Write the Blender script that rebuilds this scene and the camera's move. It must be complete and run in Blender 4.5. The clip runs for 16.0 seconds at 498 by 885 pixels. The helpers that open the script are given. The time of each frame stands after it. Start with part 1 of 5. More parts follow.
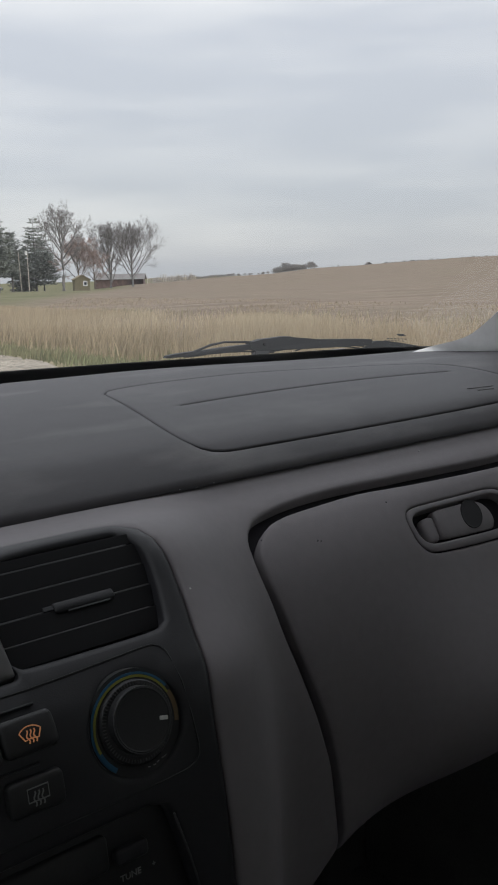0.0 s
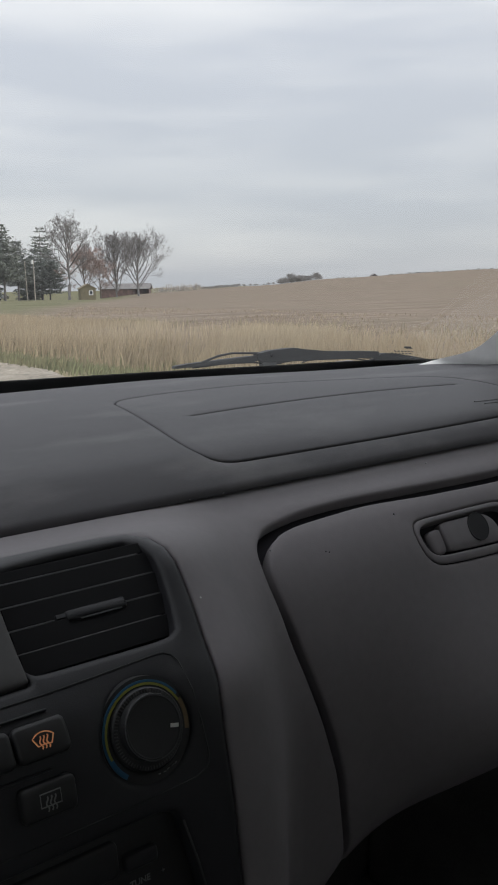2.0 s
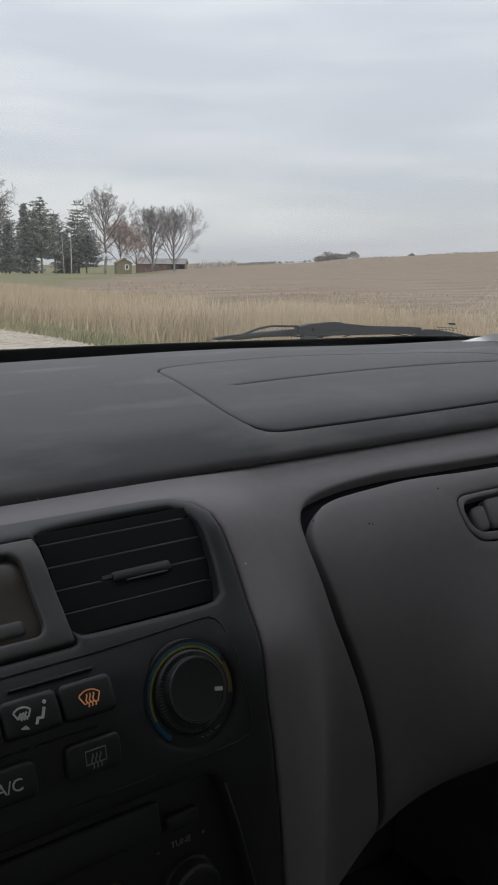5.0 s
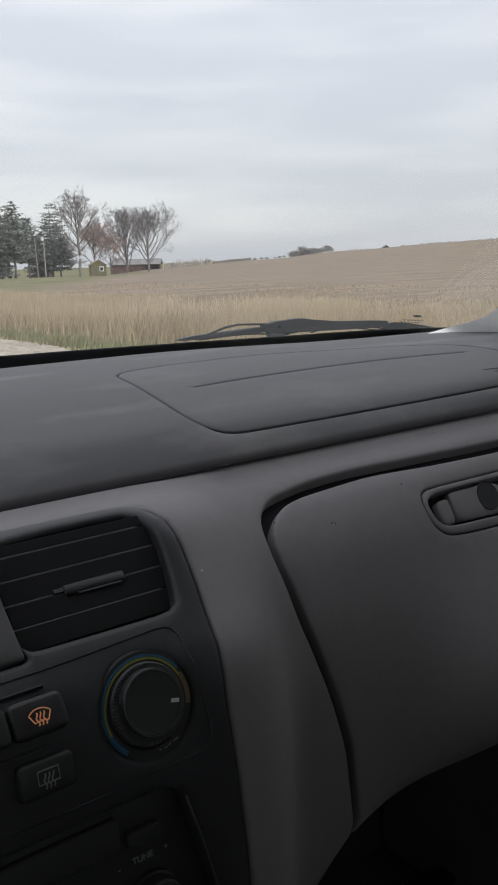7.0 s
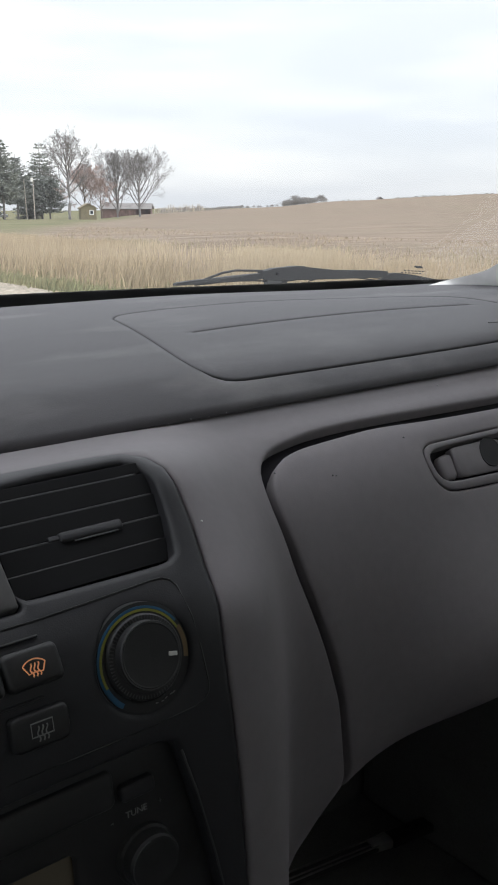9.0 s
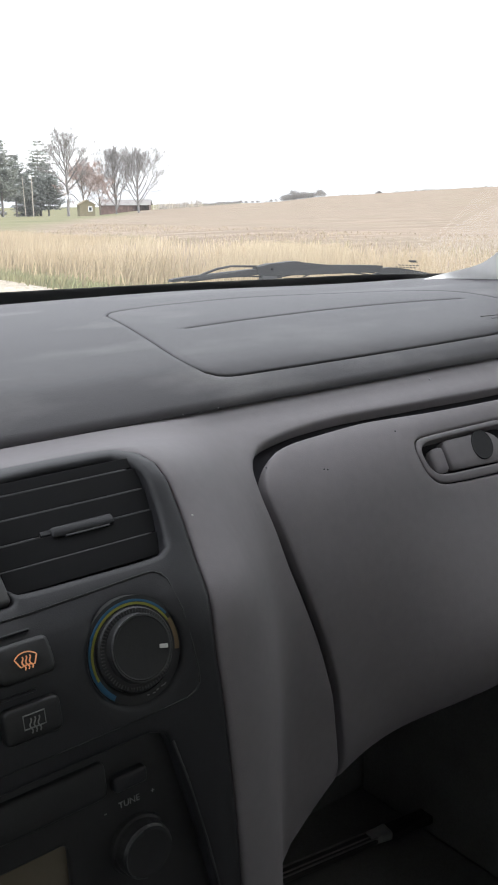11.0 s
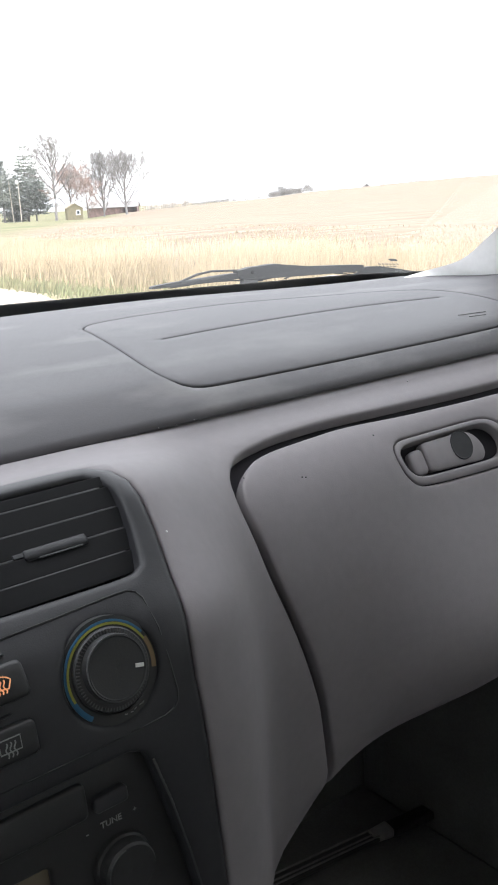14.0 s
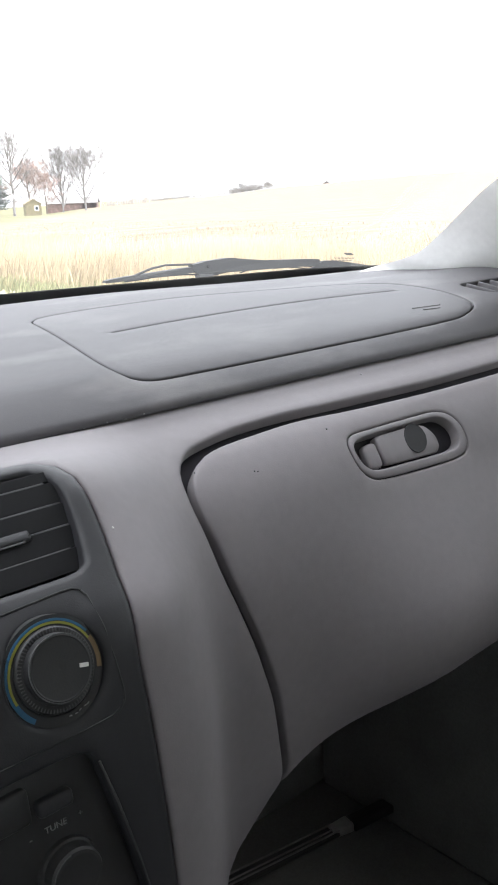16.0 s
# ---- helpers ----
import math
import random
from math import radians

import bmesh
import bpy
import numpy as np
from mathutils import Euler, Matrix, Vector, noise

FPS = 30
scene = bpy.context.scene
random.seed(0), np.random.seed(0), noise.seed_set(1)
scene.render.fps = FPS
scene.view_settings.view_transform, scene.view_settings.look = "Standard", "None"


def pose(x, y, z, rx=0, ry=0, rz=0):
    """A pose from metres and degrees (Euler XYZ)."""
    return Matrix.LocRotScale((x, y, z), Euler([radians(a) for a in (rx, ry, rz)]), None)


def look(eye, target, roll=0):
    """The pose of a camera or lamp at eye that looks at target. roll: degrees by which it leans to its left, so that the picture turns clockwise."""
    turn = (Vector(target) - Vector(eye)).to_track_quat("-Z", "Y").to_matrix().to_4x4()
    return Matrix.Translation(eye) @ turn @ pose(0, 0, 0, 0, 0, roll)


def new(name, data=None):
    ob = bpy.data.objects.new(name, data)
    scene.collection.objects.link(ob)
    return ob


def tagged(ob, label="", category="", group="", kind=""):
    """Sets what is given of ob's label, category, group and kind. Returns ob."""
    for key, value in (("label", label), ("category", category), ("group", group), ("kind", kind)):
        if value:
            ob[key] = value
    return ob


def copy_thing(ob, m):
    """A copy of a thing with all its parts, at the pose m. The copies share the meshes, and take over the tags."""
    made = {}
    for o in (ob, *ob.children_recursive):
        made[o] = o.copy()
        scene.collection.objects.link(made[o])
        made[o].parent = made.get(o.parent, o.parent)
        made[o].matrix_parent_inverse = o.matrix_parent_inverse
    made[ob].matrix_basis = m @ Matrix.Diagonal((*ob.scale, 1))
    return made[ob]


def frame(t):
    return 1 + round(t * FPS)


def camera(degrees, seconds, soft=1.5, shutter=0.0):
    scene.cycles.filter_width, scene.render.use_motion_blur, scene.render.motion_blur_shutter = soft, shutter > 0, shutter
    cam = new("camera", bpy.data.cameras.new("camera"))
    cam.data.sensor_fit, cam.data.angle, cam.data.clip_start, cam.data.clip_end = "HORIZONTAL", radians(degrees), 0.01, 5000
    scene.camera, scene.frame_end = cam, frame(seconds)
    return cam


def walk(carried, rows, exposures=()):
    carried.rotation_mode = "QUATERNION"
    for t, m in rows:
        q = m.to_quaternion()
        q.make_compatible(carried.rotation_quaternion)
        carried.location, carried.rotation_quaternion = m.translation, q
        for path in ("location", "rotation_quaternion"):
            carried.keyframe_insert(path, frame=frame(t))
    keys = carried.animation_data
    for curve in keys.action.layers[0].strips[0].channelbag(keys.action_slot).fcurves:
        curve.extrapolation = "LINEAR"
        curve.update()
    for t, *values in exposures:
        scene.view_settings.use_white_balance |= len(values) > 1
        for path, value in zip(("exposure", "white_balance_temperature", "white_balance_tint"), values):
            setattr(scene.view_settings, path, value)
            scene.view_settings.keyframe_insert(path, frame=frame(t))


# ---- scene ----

# ---------------------------------------------------------------- camera and its walk
# x: to the car's right, y: ahead of the car, z: up; the road lies at z = 0
EYE = 1.08
cam = camera(30.6, 16.0, soft=1.9)
ROWS = [
    (0.0, -0.0089, -0.0129, 0.0072, -39.46, -10.834, 1.163),
    (0.5, -0.0143, -0.0115, 0.0051, -38.709, -11.013, 0.639),
    (1.0, -0.015, -0.0094, 0.0048, -38.4, -11.006, 0.691),
    (1.5, -0.0147, -0.0142, 0.0066, -38.61, -10.485, 1.171),
    (2.0, -0.0154, -0.0148, 0.0088, -39.125, -10.184, 0.693),
    (2.5, -0.0166, -0.0116, 0.0063, -37.735, -10.397, 0.691),
    (3.0, -0.0225, -0.0104, 0.0026, -37.46, -10.364, 0.082),
    (3.5, -0.0216, -0.0101, 0.0051, -37.371, -10.609, 0.039),
    (4.0, -0.0164, -0.0172, 0.0076, -37.541, -10.273, 1.331),
    (4.2, -0.0209, -0.007, 0.002, -36.829, -10.918, -0.236),
    (6.3, -0.0134, -0.0073, 0.0045, -37.33, -12.196, 0.824),
    (6.5, -0.0103, -0.0126, 0.0071, -37.376, -11.855, 1.755),
    (7.0, -0.0032, -0.0099, 0.0037, -38.456, -11.767, 1.571),
    (7.5, 0.0144, -0.0117, 0.01, -41.765, -12.53, 2.251),
    (8.0, -0.0, 0.0, 0.0, -38.565, -13.802, 0.736),
    (8.2, -0.002, 0.0091, -0.0043, -38.664, -14.244, -0.802),
    (10.3, 0.0053, -0.0011, 0.0051, -39.345, -15.61, 1.562),
    (10.5, 0.0015, -0.0051, 0.0022, -38.917, -14.779, 1.099),
    (11.0, 0.0018, 0.0014, -0.0005, -38.989, -15.171, 0.369),
    (11.5, 0.0068, 0.0046, -0.0017, -39.496, -15.651, 0.234),
    (12.0, 0.0004, 0.0052, -0.0025, -38.949, -15.366, -0.344),
    (12.5, 0.0035, 0.0118, -0.0051, -39.73, -16.092, -1.174),
    (13.0, -0.0065, 0.0061, -0.004, -38.092, -15.62, -0.749),
    (13.5, -0.003, -0.0008, 0.0009, -38.812, -14.788, -0.056),
    (14.0, 0.0127, -0.0054, 0.007, -39.743, -15.331, 2.328),
    (14.5, 0.024, -0.0011, 0.0057, -40.613, -15.176, 2.166),
    (15.0, 0.0293, 0.0015, 0.004, -42.769, -15.864, 1.444),
    (15.5, 0.0366, -0.0119, 0.0105, -43.729, -15.497, 3.982),
    (16.0, 0.0229, -0.0036, 0.0028, -42.153, -15.631, 2.064),
]
EXPOSURES = [(0.0, -0.08), (4.0, -0.06), (6.5, 0.06), (8.0, 0.3), (10.5, 1.08), (12.5, 1.56), (13.5, 1.72), (14.5, 1.84), (16.0, 2.0)]
walk(cam, [(t, pose(x, y, EYE + z, 90 + pitch, roll, yaw)) for t, x, y, z, yaw, pitch, roll in ROWS], EXPOSURES)

# ---------------------------------------------------------------- daylight: a pale overcast sky
world = bpy.data.worlds.new("overcast")
scene.world = world
world.use_nodes = True
wn, wl = world.node_tree.nodes, world.node_tree.links
wn.clear()


def wnode(kind, **sockets):
    n = wn.new(kind)
    for key, value in sockets.items():
        n.inputs[key].default_value = value
    return n


sky = wn.new("ShaderNodeTexSky")
sky.sky_type = "NISHITA"
sky.sun_disc = False
sky.sun_elevation, sky.sun_rotation = radians(40), radians(200)
w_coord = wn.new("ShaderNodeTexCoord")
w_map = wnode("ShaderNodeMapping")
w_map.inputs["Scale"].default_value = (1.2, 1.2, 9.0)
w_noise = wnode("ShaderNodeTexNoise", Scale=1.6, Detail=6.0, Roughness=0.55)
w_ramp = wn.new("ShaderNodeValToRGB")
w_ramp.color_ramp.elements[0].position, w_ramp.color_ramp.elements[0].color = 0.36, (0.560, 0.578, 0.635, 1)
w_ramp.color_ramp.elements[1].position, w_ramp.color_ramp.elements[1].color = 0.66, (0.765, 0.762, 0.785, 1)
w_sep = wn.new("ShaderNodeSeparateXYZ")
w_lift = wnode("ShaderNodeMapRange")
for key, value in (("From Min", 0.0), ("From Max", 0.9), ("To Min", 0.88), ("To Max", 2.0)):
    w_lift.inputs[key].default_value = value
w_cloud = wn.new("ShaderNodeVectorMath")
w_cloud.operation = "SCALE"
w_skyb = wnode("ShaderNodeBackground", Strength=0.012)
w_cloudb = wnode("ShaderNodeBackground", Strength=1.0)
w_add = wn.new("ShaderNodeAddShader")
w_out = wn.new("ShaderNodeOutputWorld")
for a, b in ((w_coord.outputs["Generated"], w_map.inputs["Vector"]), (w_map.outputs[0], w_noise.inputs["Vector"]), (w_noise.outputs["Fac"], w_ramp.inputs[0]),
             (w_coord.outputs["Generated"], w_sep.inputs[0]), (w_sep.outputs["Z"], w_lift.inputs["Value"]), (w_ramp.outputs[0], w_cloud.inputs[0]),
             (w_lift.outputs[0], w_cloud.inputs["Scale"]), (w_cloud.outputs[0], w_cloudb.inputs["Color"]), (sky.outputs[0], w_skyb.inputs["Color"]),
             (w_skyb.outputs[0], w_add.inputs[0]), (w_cloudb.outputs[0], w_add.inputs[1]), (w_add.outputs[0], w_out.inputs["Surface"])):
    wl.new(a, b)

sun_data = bpy.data.lights.new("sun", "SUN")
sun_data.energy, sun_data.angle, sun_data.color = 0.8, radians(25), (1.0, 0.96, 0.9)
sun = new("sun", sun_data)
sun.matrix_world = look((0, 0, 30), (-6, 16, 30 - 17))

# ---------------------------------------------------------------- materials
def mat(name, color, rough=0.6, metal=0.0, vary=0.15, scale=6.0, fine=0.0, bump=0.0, bump_scale=300.0, spec=0.5, stretch=(1, 1, 1), second=None, second_at=0.6, random=0.0, island=0.0):
    """A procedural surface: a base colour that varies at two scales, fine relief, and a second colour (dust, wear) in soft patches."""
    m = bpy.data.materials.new(name)
    m.use_nodes = True
    n, l = m.node_tree.nodes, m.node_tree.links
    b = n["Principled BSDF"]
    b.inputs["Roughness"].default_value, b.inputs["Metallic"].default_value = rough, metal
    b.inputs["Specular IOR Level"].default_value = spec
    tc = n.new("ShaderNodeTexCoord")
    mp = n.new("ShaderNodeMapping")
    mp.inputs["Scale"].default_value = stretch
    l.new(tc.outputs["Object"], mp.inputs["Vector"])

    def tex(s, detail=5.0):
        t = n.new("ShaderNodeTexNoise")
        t.inputs["Scale"].default_value, t.inputs["Detail"].default_value = s, detail
        l.new(mp.outputs[0], t.inputs["Vector"])
        return t.outputs["Fac"]

    def rng(sock, lo, hi, a=0.3, c=0.7):
        r = n.new("ShaderNodeMapRange")
        for key, value in (("From Min", a), ("From Max", c), ("To Min", lo), ("To Max", hi)):
            r.inputs[key].default_value = value
        l.new(sock, r.inputs["Value"])
        return r.outputs[0]

    def mul(sock, factor):
        v = n.new("ShaderNodeVectorMath")
        v.operation = "SCALE"
        l.new(sock, v.inputs[0])
        l.new(factor, v.inputs["Scale"])
        return v.outputs[0]

    rgb = n.new("ShaderNodeRGB")
    rgb.outputs[0].default_value = (*color, 1)
    col = rgb.outputs[0]
    if second:
        mix = n.new("ShaderNodeMix")
        mix.data_type = "RGBA"
        l.new(rng(tex(scale * 0.7), 0, 1, second_at - 0.12, second_at + 0.12), mix.inputs["Factor"])
        l.new(col, mix.inputs["A"])
        mix.inputs["B"].default_value = (*second, 1)
        col = mix.outputs["Result"]
    if vary:
        col = mul(col, rng(tex(scale), 1 - vary, 1 + vary))
    if fine:
        col = mul(col, rng(tex(scale * 22, 2.0), 1 - fine, 1 + fine))
    if random:
        info = n.new("ShaderNodeObjectInfo")
        col = mul(col, rng(info.outputs["Random"], 1 - random, 1 + random, 0, 1))
    if island:
        geo = n.new("ShaderNodeNewGeometry")
        col = mul(col, rng(geo.outputs["Random Per Island"], 1 - island, 1 + island, 0, 1))
    l.new(col, b.inputs["Base Color"])
    if bump:
        bp = n.new("ShaderNodeBump")
        bp.inputs["Strength"].default_value, bp.inputs["Distance"].default_value = bump, 0.6 / bump_scale
        l.new(tex(bump_scale, 3.0), bp.inputs["Height"])
        l.new(bp.outputs[0], b.inputs["Normal"])
    return m


def glow(name, color, strength):
    m = mat(name, color, 0.4, vary=0)
    b = m.node_tree.nodes["Principled BSDF"]
    b.inputs["Emission Color"].default_value, b.inputs["Emission Strength"].default_value = (*color, 1), strength
    return m


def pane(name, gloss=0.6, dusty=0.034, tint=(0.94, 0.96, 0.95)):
    """Thin glass: see-through, with a Fresnel gloss and a faint film of dust that also paints haze over the view."""
    m = bpy.data.materials.new(name)
    m.use_nodes = True
    n, l = m.node_tree.nodes, m.node_tree.links
    n.clear()
    tr, gl, mx, out, fr = (n.new("ShaderNode" + k) for k in ("BsdfTransparent", "BsdfGlossy", "MixShader", "OutputMaterial", "Fresnel"))
    tr.inputs["Color"].default_value = (*tint, 1)
    gl.inputs["Roughness"].default_value = 0.02
    fr.inputs["IOR"].default_value = 1.3
    sc = n.new("ShaderNodeMath")
    sc.operation = "MULTIPLY"
    sc.inputs[1].default_value = gloss
    l.new(fr.outputs[0], sc.inputs[0])
    l.new(sc.outputs[0], mx.inputs["Fac"])
    l.new(tr.outputs[0], mx.inputs[1])
    l.new(gl.outputs[0], mx.inputs[2])
    # Translucent film: dust on the glass, and a pale veil standing for haze.
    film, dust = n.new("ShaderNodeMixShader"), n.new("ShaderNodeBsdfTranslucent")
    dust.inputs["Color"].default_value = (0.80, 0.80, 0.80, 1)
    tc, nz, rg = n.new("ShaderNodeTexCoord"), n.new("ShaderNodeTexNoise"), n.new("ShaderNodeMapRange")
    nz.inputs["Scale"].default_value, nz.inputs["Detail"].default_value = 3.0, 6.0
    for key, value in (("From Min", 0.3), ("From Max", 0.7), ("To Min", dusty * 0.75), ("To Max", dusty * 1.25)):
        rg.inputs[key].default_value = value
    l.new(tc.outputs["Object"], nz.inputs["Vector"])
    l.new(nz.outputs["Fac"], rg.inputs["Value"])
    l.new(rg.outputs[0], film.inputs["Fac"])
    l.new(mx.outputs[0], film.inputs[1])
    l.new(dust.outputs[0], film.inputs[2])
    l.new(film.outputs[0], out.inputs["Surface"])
    return m


PAD = mat("pad_vinyl", (0.0470, 0.0448, 0.0485), 0.55, spec=0.40, vary=0.07, scale=9, fine=0.03, bump=0.25, bump_scale=900, second=(0.120, 0.115, 0.115), second_at=0.67, stretch=(1, 3.5, 1))
COVER = mat("cover_vinyl", (0.0470, 0.0448, 0.0485), 0.53, spec=0.40, vary=0.06, scale=8, fine=0.03, bump=0.25, bump_scale=900, second=(0.100, 0.096, 0.097), second_at=0.68, stretch=(1, 3.0, 1))
FASCIA = mat("fascia_plastic", (0.168, 0.157, 0.163), 0.58, spec=0.25, vary=0.05, scale=7, fine=0.03, bump=0.2, bump_scale=1100)
BEZEL = mat("bezel_plastic", (0.0168, 0.0171, 0.0196), 0.5, spec=0.35, vary=0.10, scale=14, fine=0.05, bump=0.2, bump_scale=1300)
BLACK = mat("black_plastic", (0.0160, 0.0163, 0.0170), 0.5, spec=0.35, vary=0.15, scale=20, fine=0.06, bump=0.15, bump_scale=1300)
DARK = mat("dark_cavity", (0.013, 0.013, 0.014), 0.8, spec=0.15, vary=0.1, scale=20)
# Paler than the louvres: edge highlights put into the colour; also the wiper clip.
EDGE = mat("highlight_and_clip", (0.062, 0.063, 0.066), 0.42, vary=0.15, scale=40, fine=0.06)
PRINT = mat("pale_emboss", (0.085, 0.082, 0.083), 0.55, vary=0.1, scale=60)
# Fascia plastic darkened: the shade of gap and recess is painted in.
GAP_SHADE = mat("gap_shade", (0.020, 0.019, 0.022), 0.85, spec=0.1, vary=0.06, scale=10, fine=0.03)
SLAT = mat("slat_plastic", (0.030, 0.031, 0.034), 0.45, vary=0.12, scale=30, fine=0.06, second=(0.06, 0.06, 0.06), second_at=0.62)
CLOCK = mat("clock_plastic", (0.052, 0.051, 0.051), 0.55, vary=0.08, scale=14, fine=0.04)
RUBBER = mat("wiper_rubber", (0.011, 0.013, 0.0145), 0.55, vary=0.2, scale=25, fine=0.08)
# Trim of the unseen doors, its tone raised to bounce light inside.
DOORTRIM = mat("door_trim", (0.20, 0.195, 0.19), 0.8, vary=0.06, scale=6, fine=0.04)
TRIM = mat("pillar_trim", (0.80, 0.80, 0.79), 0.7, vary=0.04, scale=6, fine=0.03, bump=0.2, bump_scale=700)
CLOTH = mat("headliner_cloth", (0.60, 0.59, 0.57), 0.9, vary=0.06, scale=8, fine=0.05, bump=0.3, bump_scale=600)
CARPET = mat("carpet", (0.13, 0.132, 0.13), 0.95, vary=0.10, scale=14, fine=0.10, bump=0.25, bump_scale=700)
# Cloth of the unseen seats, paled to bounce daylight into the lower cabin.
SEATS = mat("unseen_seat_cloth", (0.17, 0.168, 0.165), 0.9, vary=0.1, scale=30, fine=0.1)
PAINT = mat("car_paint", (0.16, 0.165, 0.17), 0.3, metal=0.3, vary=0.04, scale=3)
STEEL = mat("dull_steel", (0.45, 0.45, 0.44), 0.35, metal=0.9, vary=0.15, scale=40)
WHITE_MARK = mat("white_print", (0.48, 0.48, 0.46), 0.6, vary=0.06, scale=200)
GREY_MARK = mat("grey_print", (0.18, 0.18, 0.18), 0.6, vary=0.06, scale=200)
BLUE_MARK = mat("blue_print", (0.012, 0.085, 0.17), 0.55, vary=0.06, scale=200)
YELLOW_MARK = mat("yellow_print", (0.22, 0.22, 0.03), 0.55, vary=0.06, scale=200)
ORANGE_MARK = mat("orange_print", (0.15, 0.10, 0.045), 0.55, vary=0.06, scale=200)
AMBER = glow("amber_icon", (0.80, 0.36, 0.17), 0.07)
DISPLAY = mat("display_window", (0.10, 0.085, 0.06), 0.25, vary=0.06, scale=60)
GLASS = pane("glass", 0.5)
TINTED = pane("tinted_glass", 0.5, 0.02, (0.86, 0.88, 0.86))

# ---------------------------------------------------------------- helpers for meshes
def thing(name, at=(0, 0, 0), label="", category="", group="", kind=""):
    ob = new(name)
    ob.location = at
    ob.empty_display_size = 0.1
    return tagged(ob, label, category, group, kind)


def part(name, bm, material, parent=None, label="", smooth=False):
    me = bpy.data.meshes.new(name)
    if isinstance(bm, tuple):
        me.from_pydata(bm[0], [], bm[1])
    else:
        bm.to_mesh(me)
        bm.free()
    me.materials.append(material)
    if smooth:
        me.polygons.foreach_set("use_smooth", [True] * len(me.polygons))
    ob = new(name, me)
    if parent:
        ob.parent = parent
        ob.matrix_parent_inverse = Matrix.Translation(-parent_place(parent))
    if label:
        ob["label"] = label
    return ob


def parent_place(ob):
    """The world place of a thing or part (all are unturned)."""
    v = Vector(ob.location)
    while ob.parent:
        v = v + ob.matrix_parent_inverse.translation
        ob = ob.parent
        v = v + Vector(ob.location)
    return v


def box(bm, lo, hi, bevel=0.0, m=None):
    r = bmesh.ops.create_cube(bm, size=1)
    vs = r["verts"]
    for v in vs:
        v.co = Vector([lo[i] + (v.co[i] + 0.5) * (hi[i] - lo[i]) for i in range(3)])
    if bevel:
        es = list({e for v in vs for e in v.link_edges})
        q = bmesh.ops.bevel(bm, geom=vs + es, offset=bevel, segments=2, profile=0.5, affect="EDGES")
        vs = q["verts"]
    if m is not None:
        bmesh.ops.transform(bm, matrix=m, verts=list({v for v in vs if v.is_valid}))
    return vs


def boxes(*args):
    bm = bmesh.new()
    for a in args:
        box(bm, *a)
    return bm


def lathe(profile, segments=40, m=None, closed=False):
    """A turned solid: profile of (radius, height) round local z."""
    bm = bmesh.new()
    rings = []
    for r, z in profile:
        rings.append([bm.verts.new((r * math.cos(2 * math.pi * k / segments), r * math.sin(2 * math.pi * k / segments), z)) for k in range(segments)])
    for a, b in zip(rings, rings[1:]):
        for k in range(segments):
            bm.faces.new((a[k], a[(k + 1) % segments], b[(k + 1) % segments], b[k]))
    bm.faces.new(rings[-1])
    bm.faces.new(list(reversed(rings[0])))
    bmesh.ops.recalc_face_normals(bm, faces=bm.faces)
    if m is not None:
        bmesh.ops.transform(bm, matrix=m, verts=bm.verts)
    return bm


def tube(points, radii, sides=8, flat=1.0):
    """A tapered tube through points, as plain vertex and face lists. flat: squash of its height."""
    vs, fs = [], []
    pts = [Vector(p) for p in points]
    for i, p in enumerate(pts):
        d = (pts[min(i + 1, len(pts) - 1)] - pts[max(i - 1, 0)]).normalized()
        a = d.cross(Vector((0, 0, 1)))
        a = a.normalized() if a.length > 1e-4 else Vector((1, 0, 0))
        b = a.cross(d).normalized()
        for k in range(sides):
            w = 2 * math.pi * k / sides
            vs.append(tuple(p + radii[i] * (math.cos(w) * a + flat * math.sin(w) * b)))
    for i in range(len(pts) - 1):
        for k in range(sides):
            fs.append((i * sides + k, i * sides + (k + 1) % sides, (i + 1) * sides + (k + 1) % sides, (i + 1) * sides + k))
    fs.append(tuple(range(sides)))
    fs.append(tuple(reversed(range((len(pts) - 1) * sides, len(pts) * sides))))
    return vs, fs


def join(*meshes):
    vs, fs = [], []
    for v, f in meshes:
        o = len(vs)
        vs += list(v)
        fs += [tuple(i + o for i in q) for q in f]
    return vs, fs


def spline(points, step):
    """A rounded closed outline through the points, at even steps."""
    p = np.array(points, float)
    out = []
    n = len(p)
    for i in range(n):
        a, b, c, d = p[i - 1], p[i], p[(i + 1) % n], p[(i + 2) % n]
        k = max(1, int(np.linalg.norm(c - b) / step))
        for j in range(k):
            s = j / k
            m1, m2 = (c - a) / 2, (d - b) / 2
            lim = np.linalg.norm(c - b) * 1.0
            m1, m2 = (m * min(1, lim / (np.linalg.norm(m) + 1e-9)) for m in (m1, m2))
            out.append((2 * s**3 - 3 * s**2 + 1) * b + (s**3 - 2 * s**2 + s) * m1 + (-2 * s**3 + 3 * s**2) * c + (s**3 - s**2) * m2)
    return np.array(out)


def rounded(u0, v0, u1, v1, r, step=0.003):
    """A rectangle with rounded corners."""
    out = []
    for cu, cv, a in ((u1 - r, v0 + r, -90), (u1 - r, v1 - r, 0), (u0 + r, v1 - r, 90), (u0 + r, v0 + r, 180)):
        for k in range(6):
            w = radians(a + k * 18)
            out.append((cu + r * math.cos(w), cv + r * math.sin(w)))
    p = np.array(out)
    dense = []
    for i in range(len(p)):
        a, b = p[i], p[(i + 1) % len(p)]
        k = max(1, int(np.linalg.norm(b - a) / step))
        dense += [a + (b - a) * j / k for j in range(k)]
    return np.array(dense)


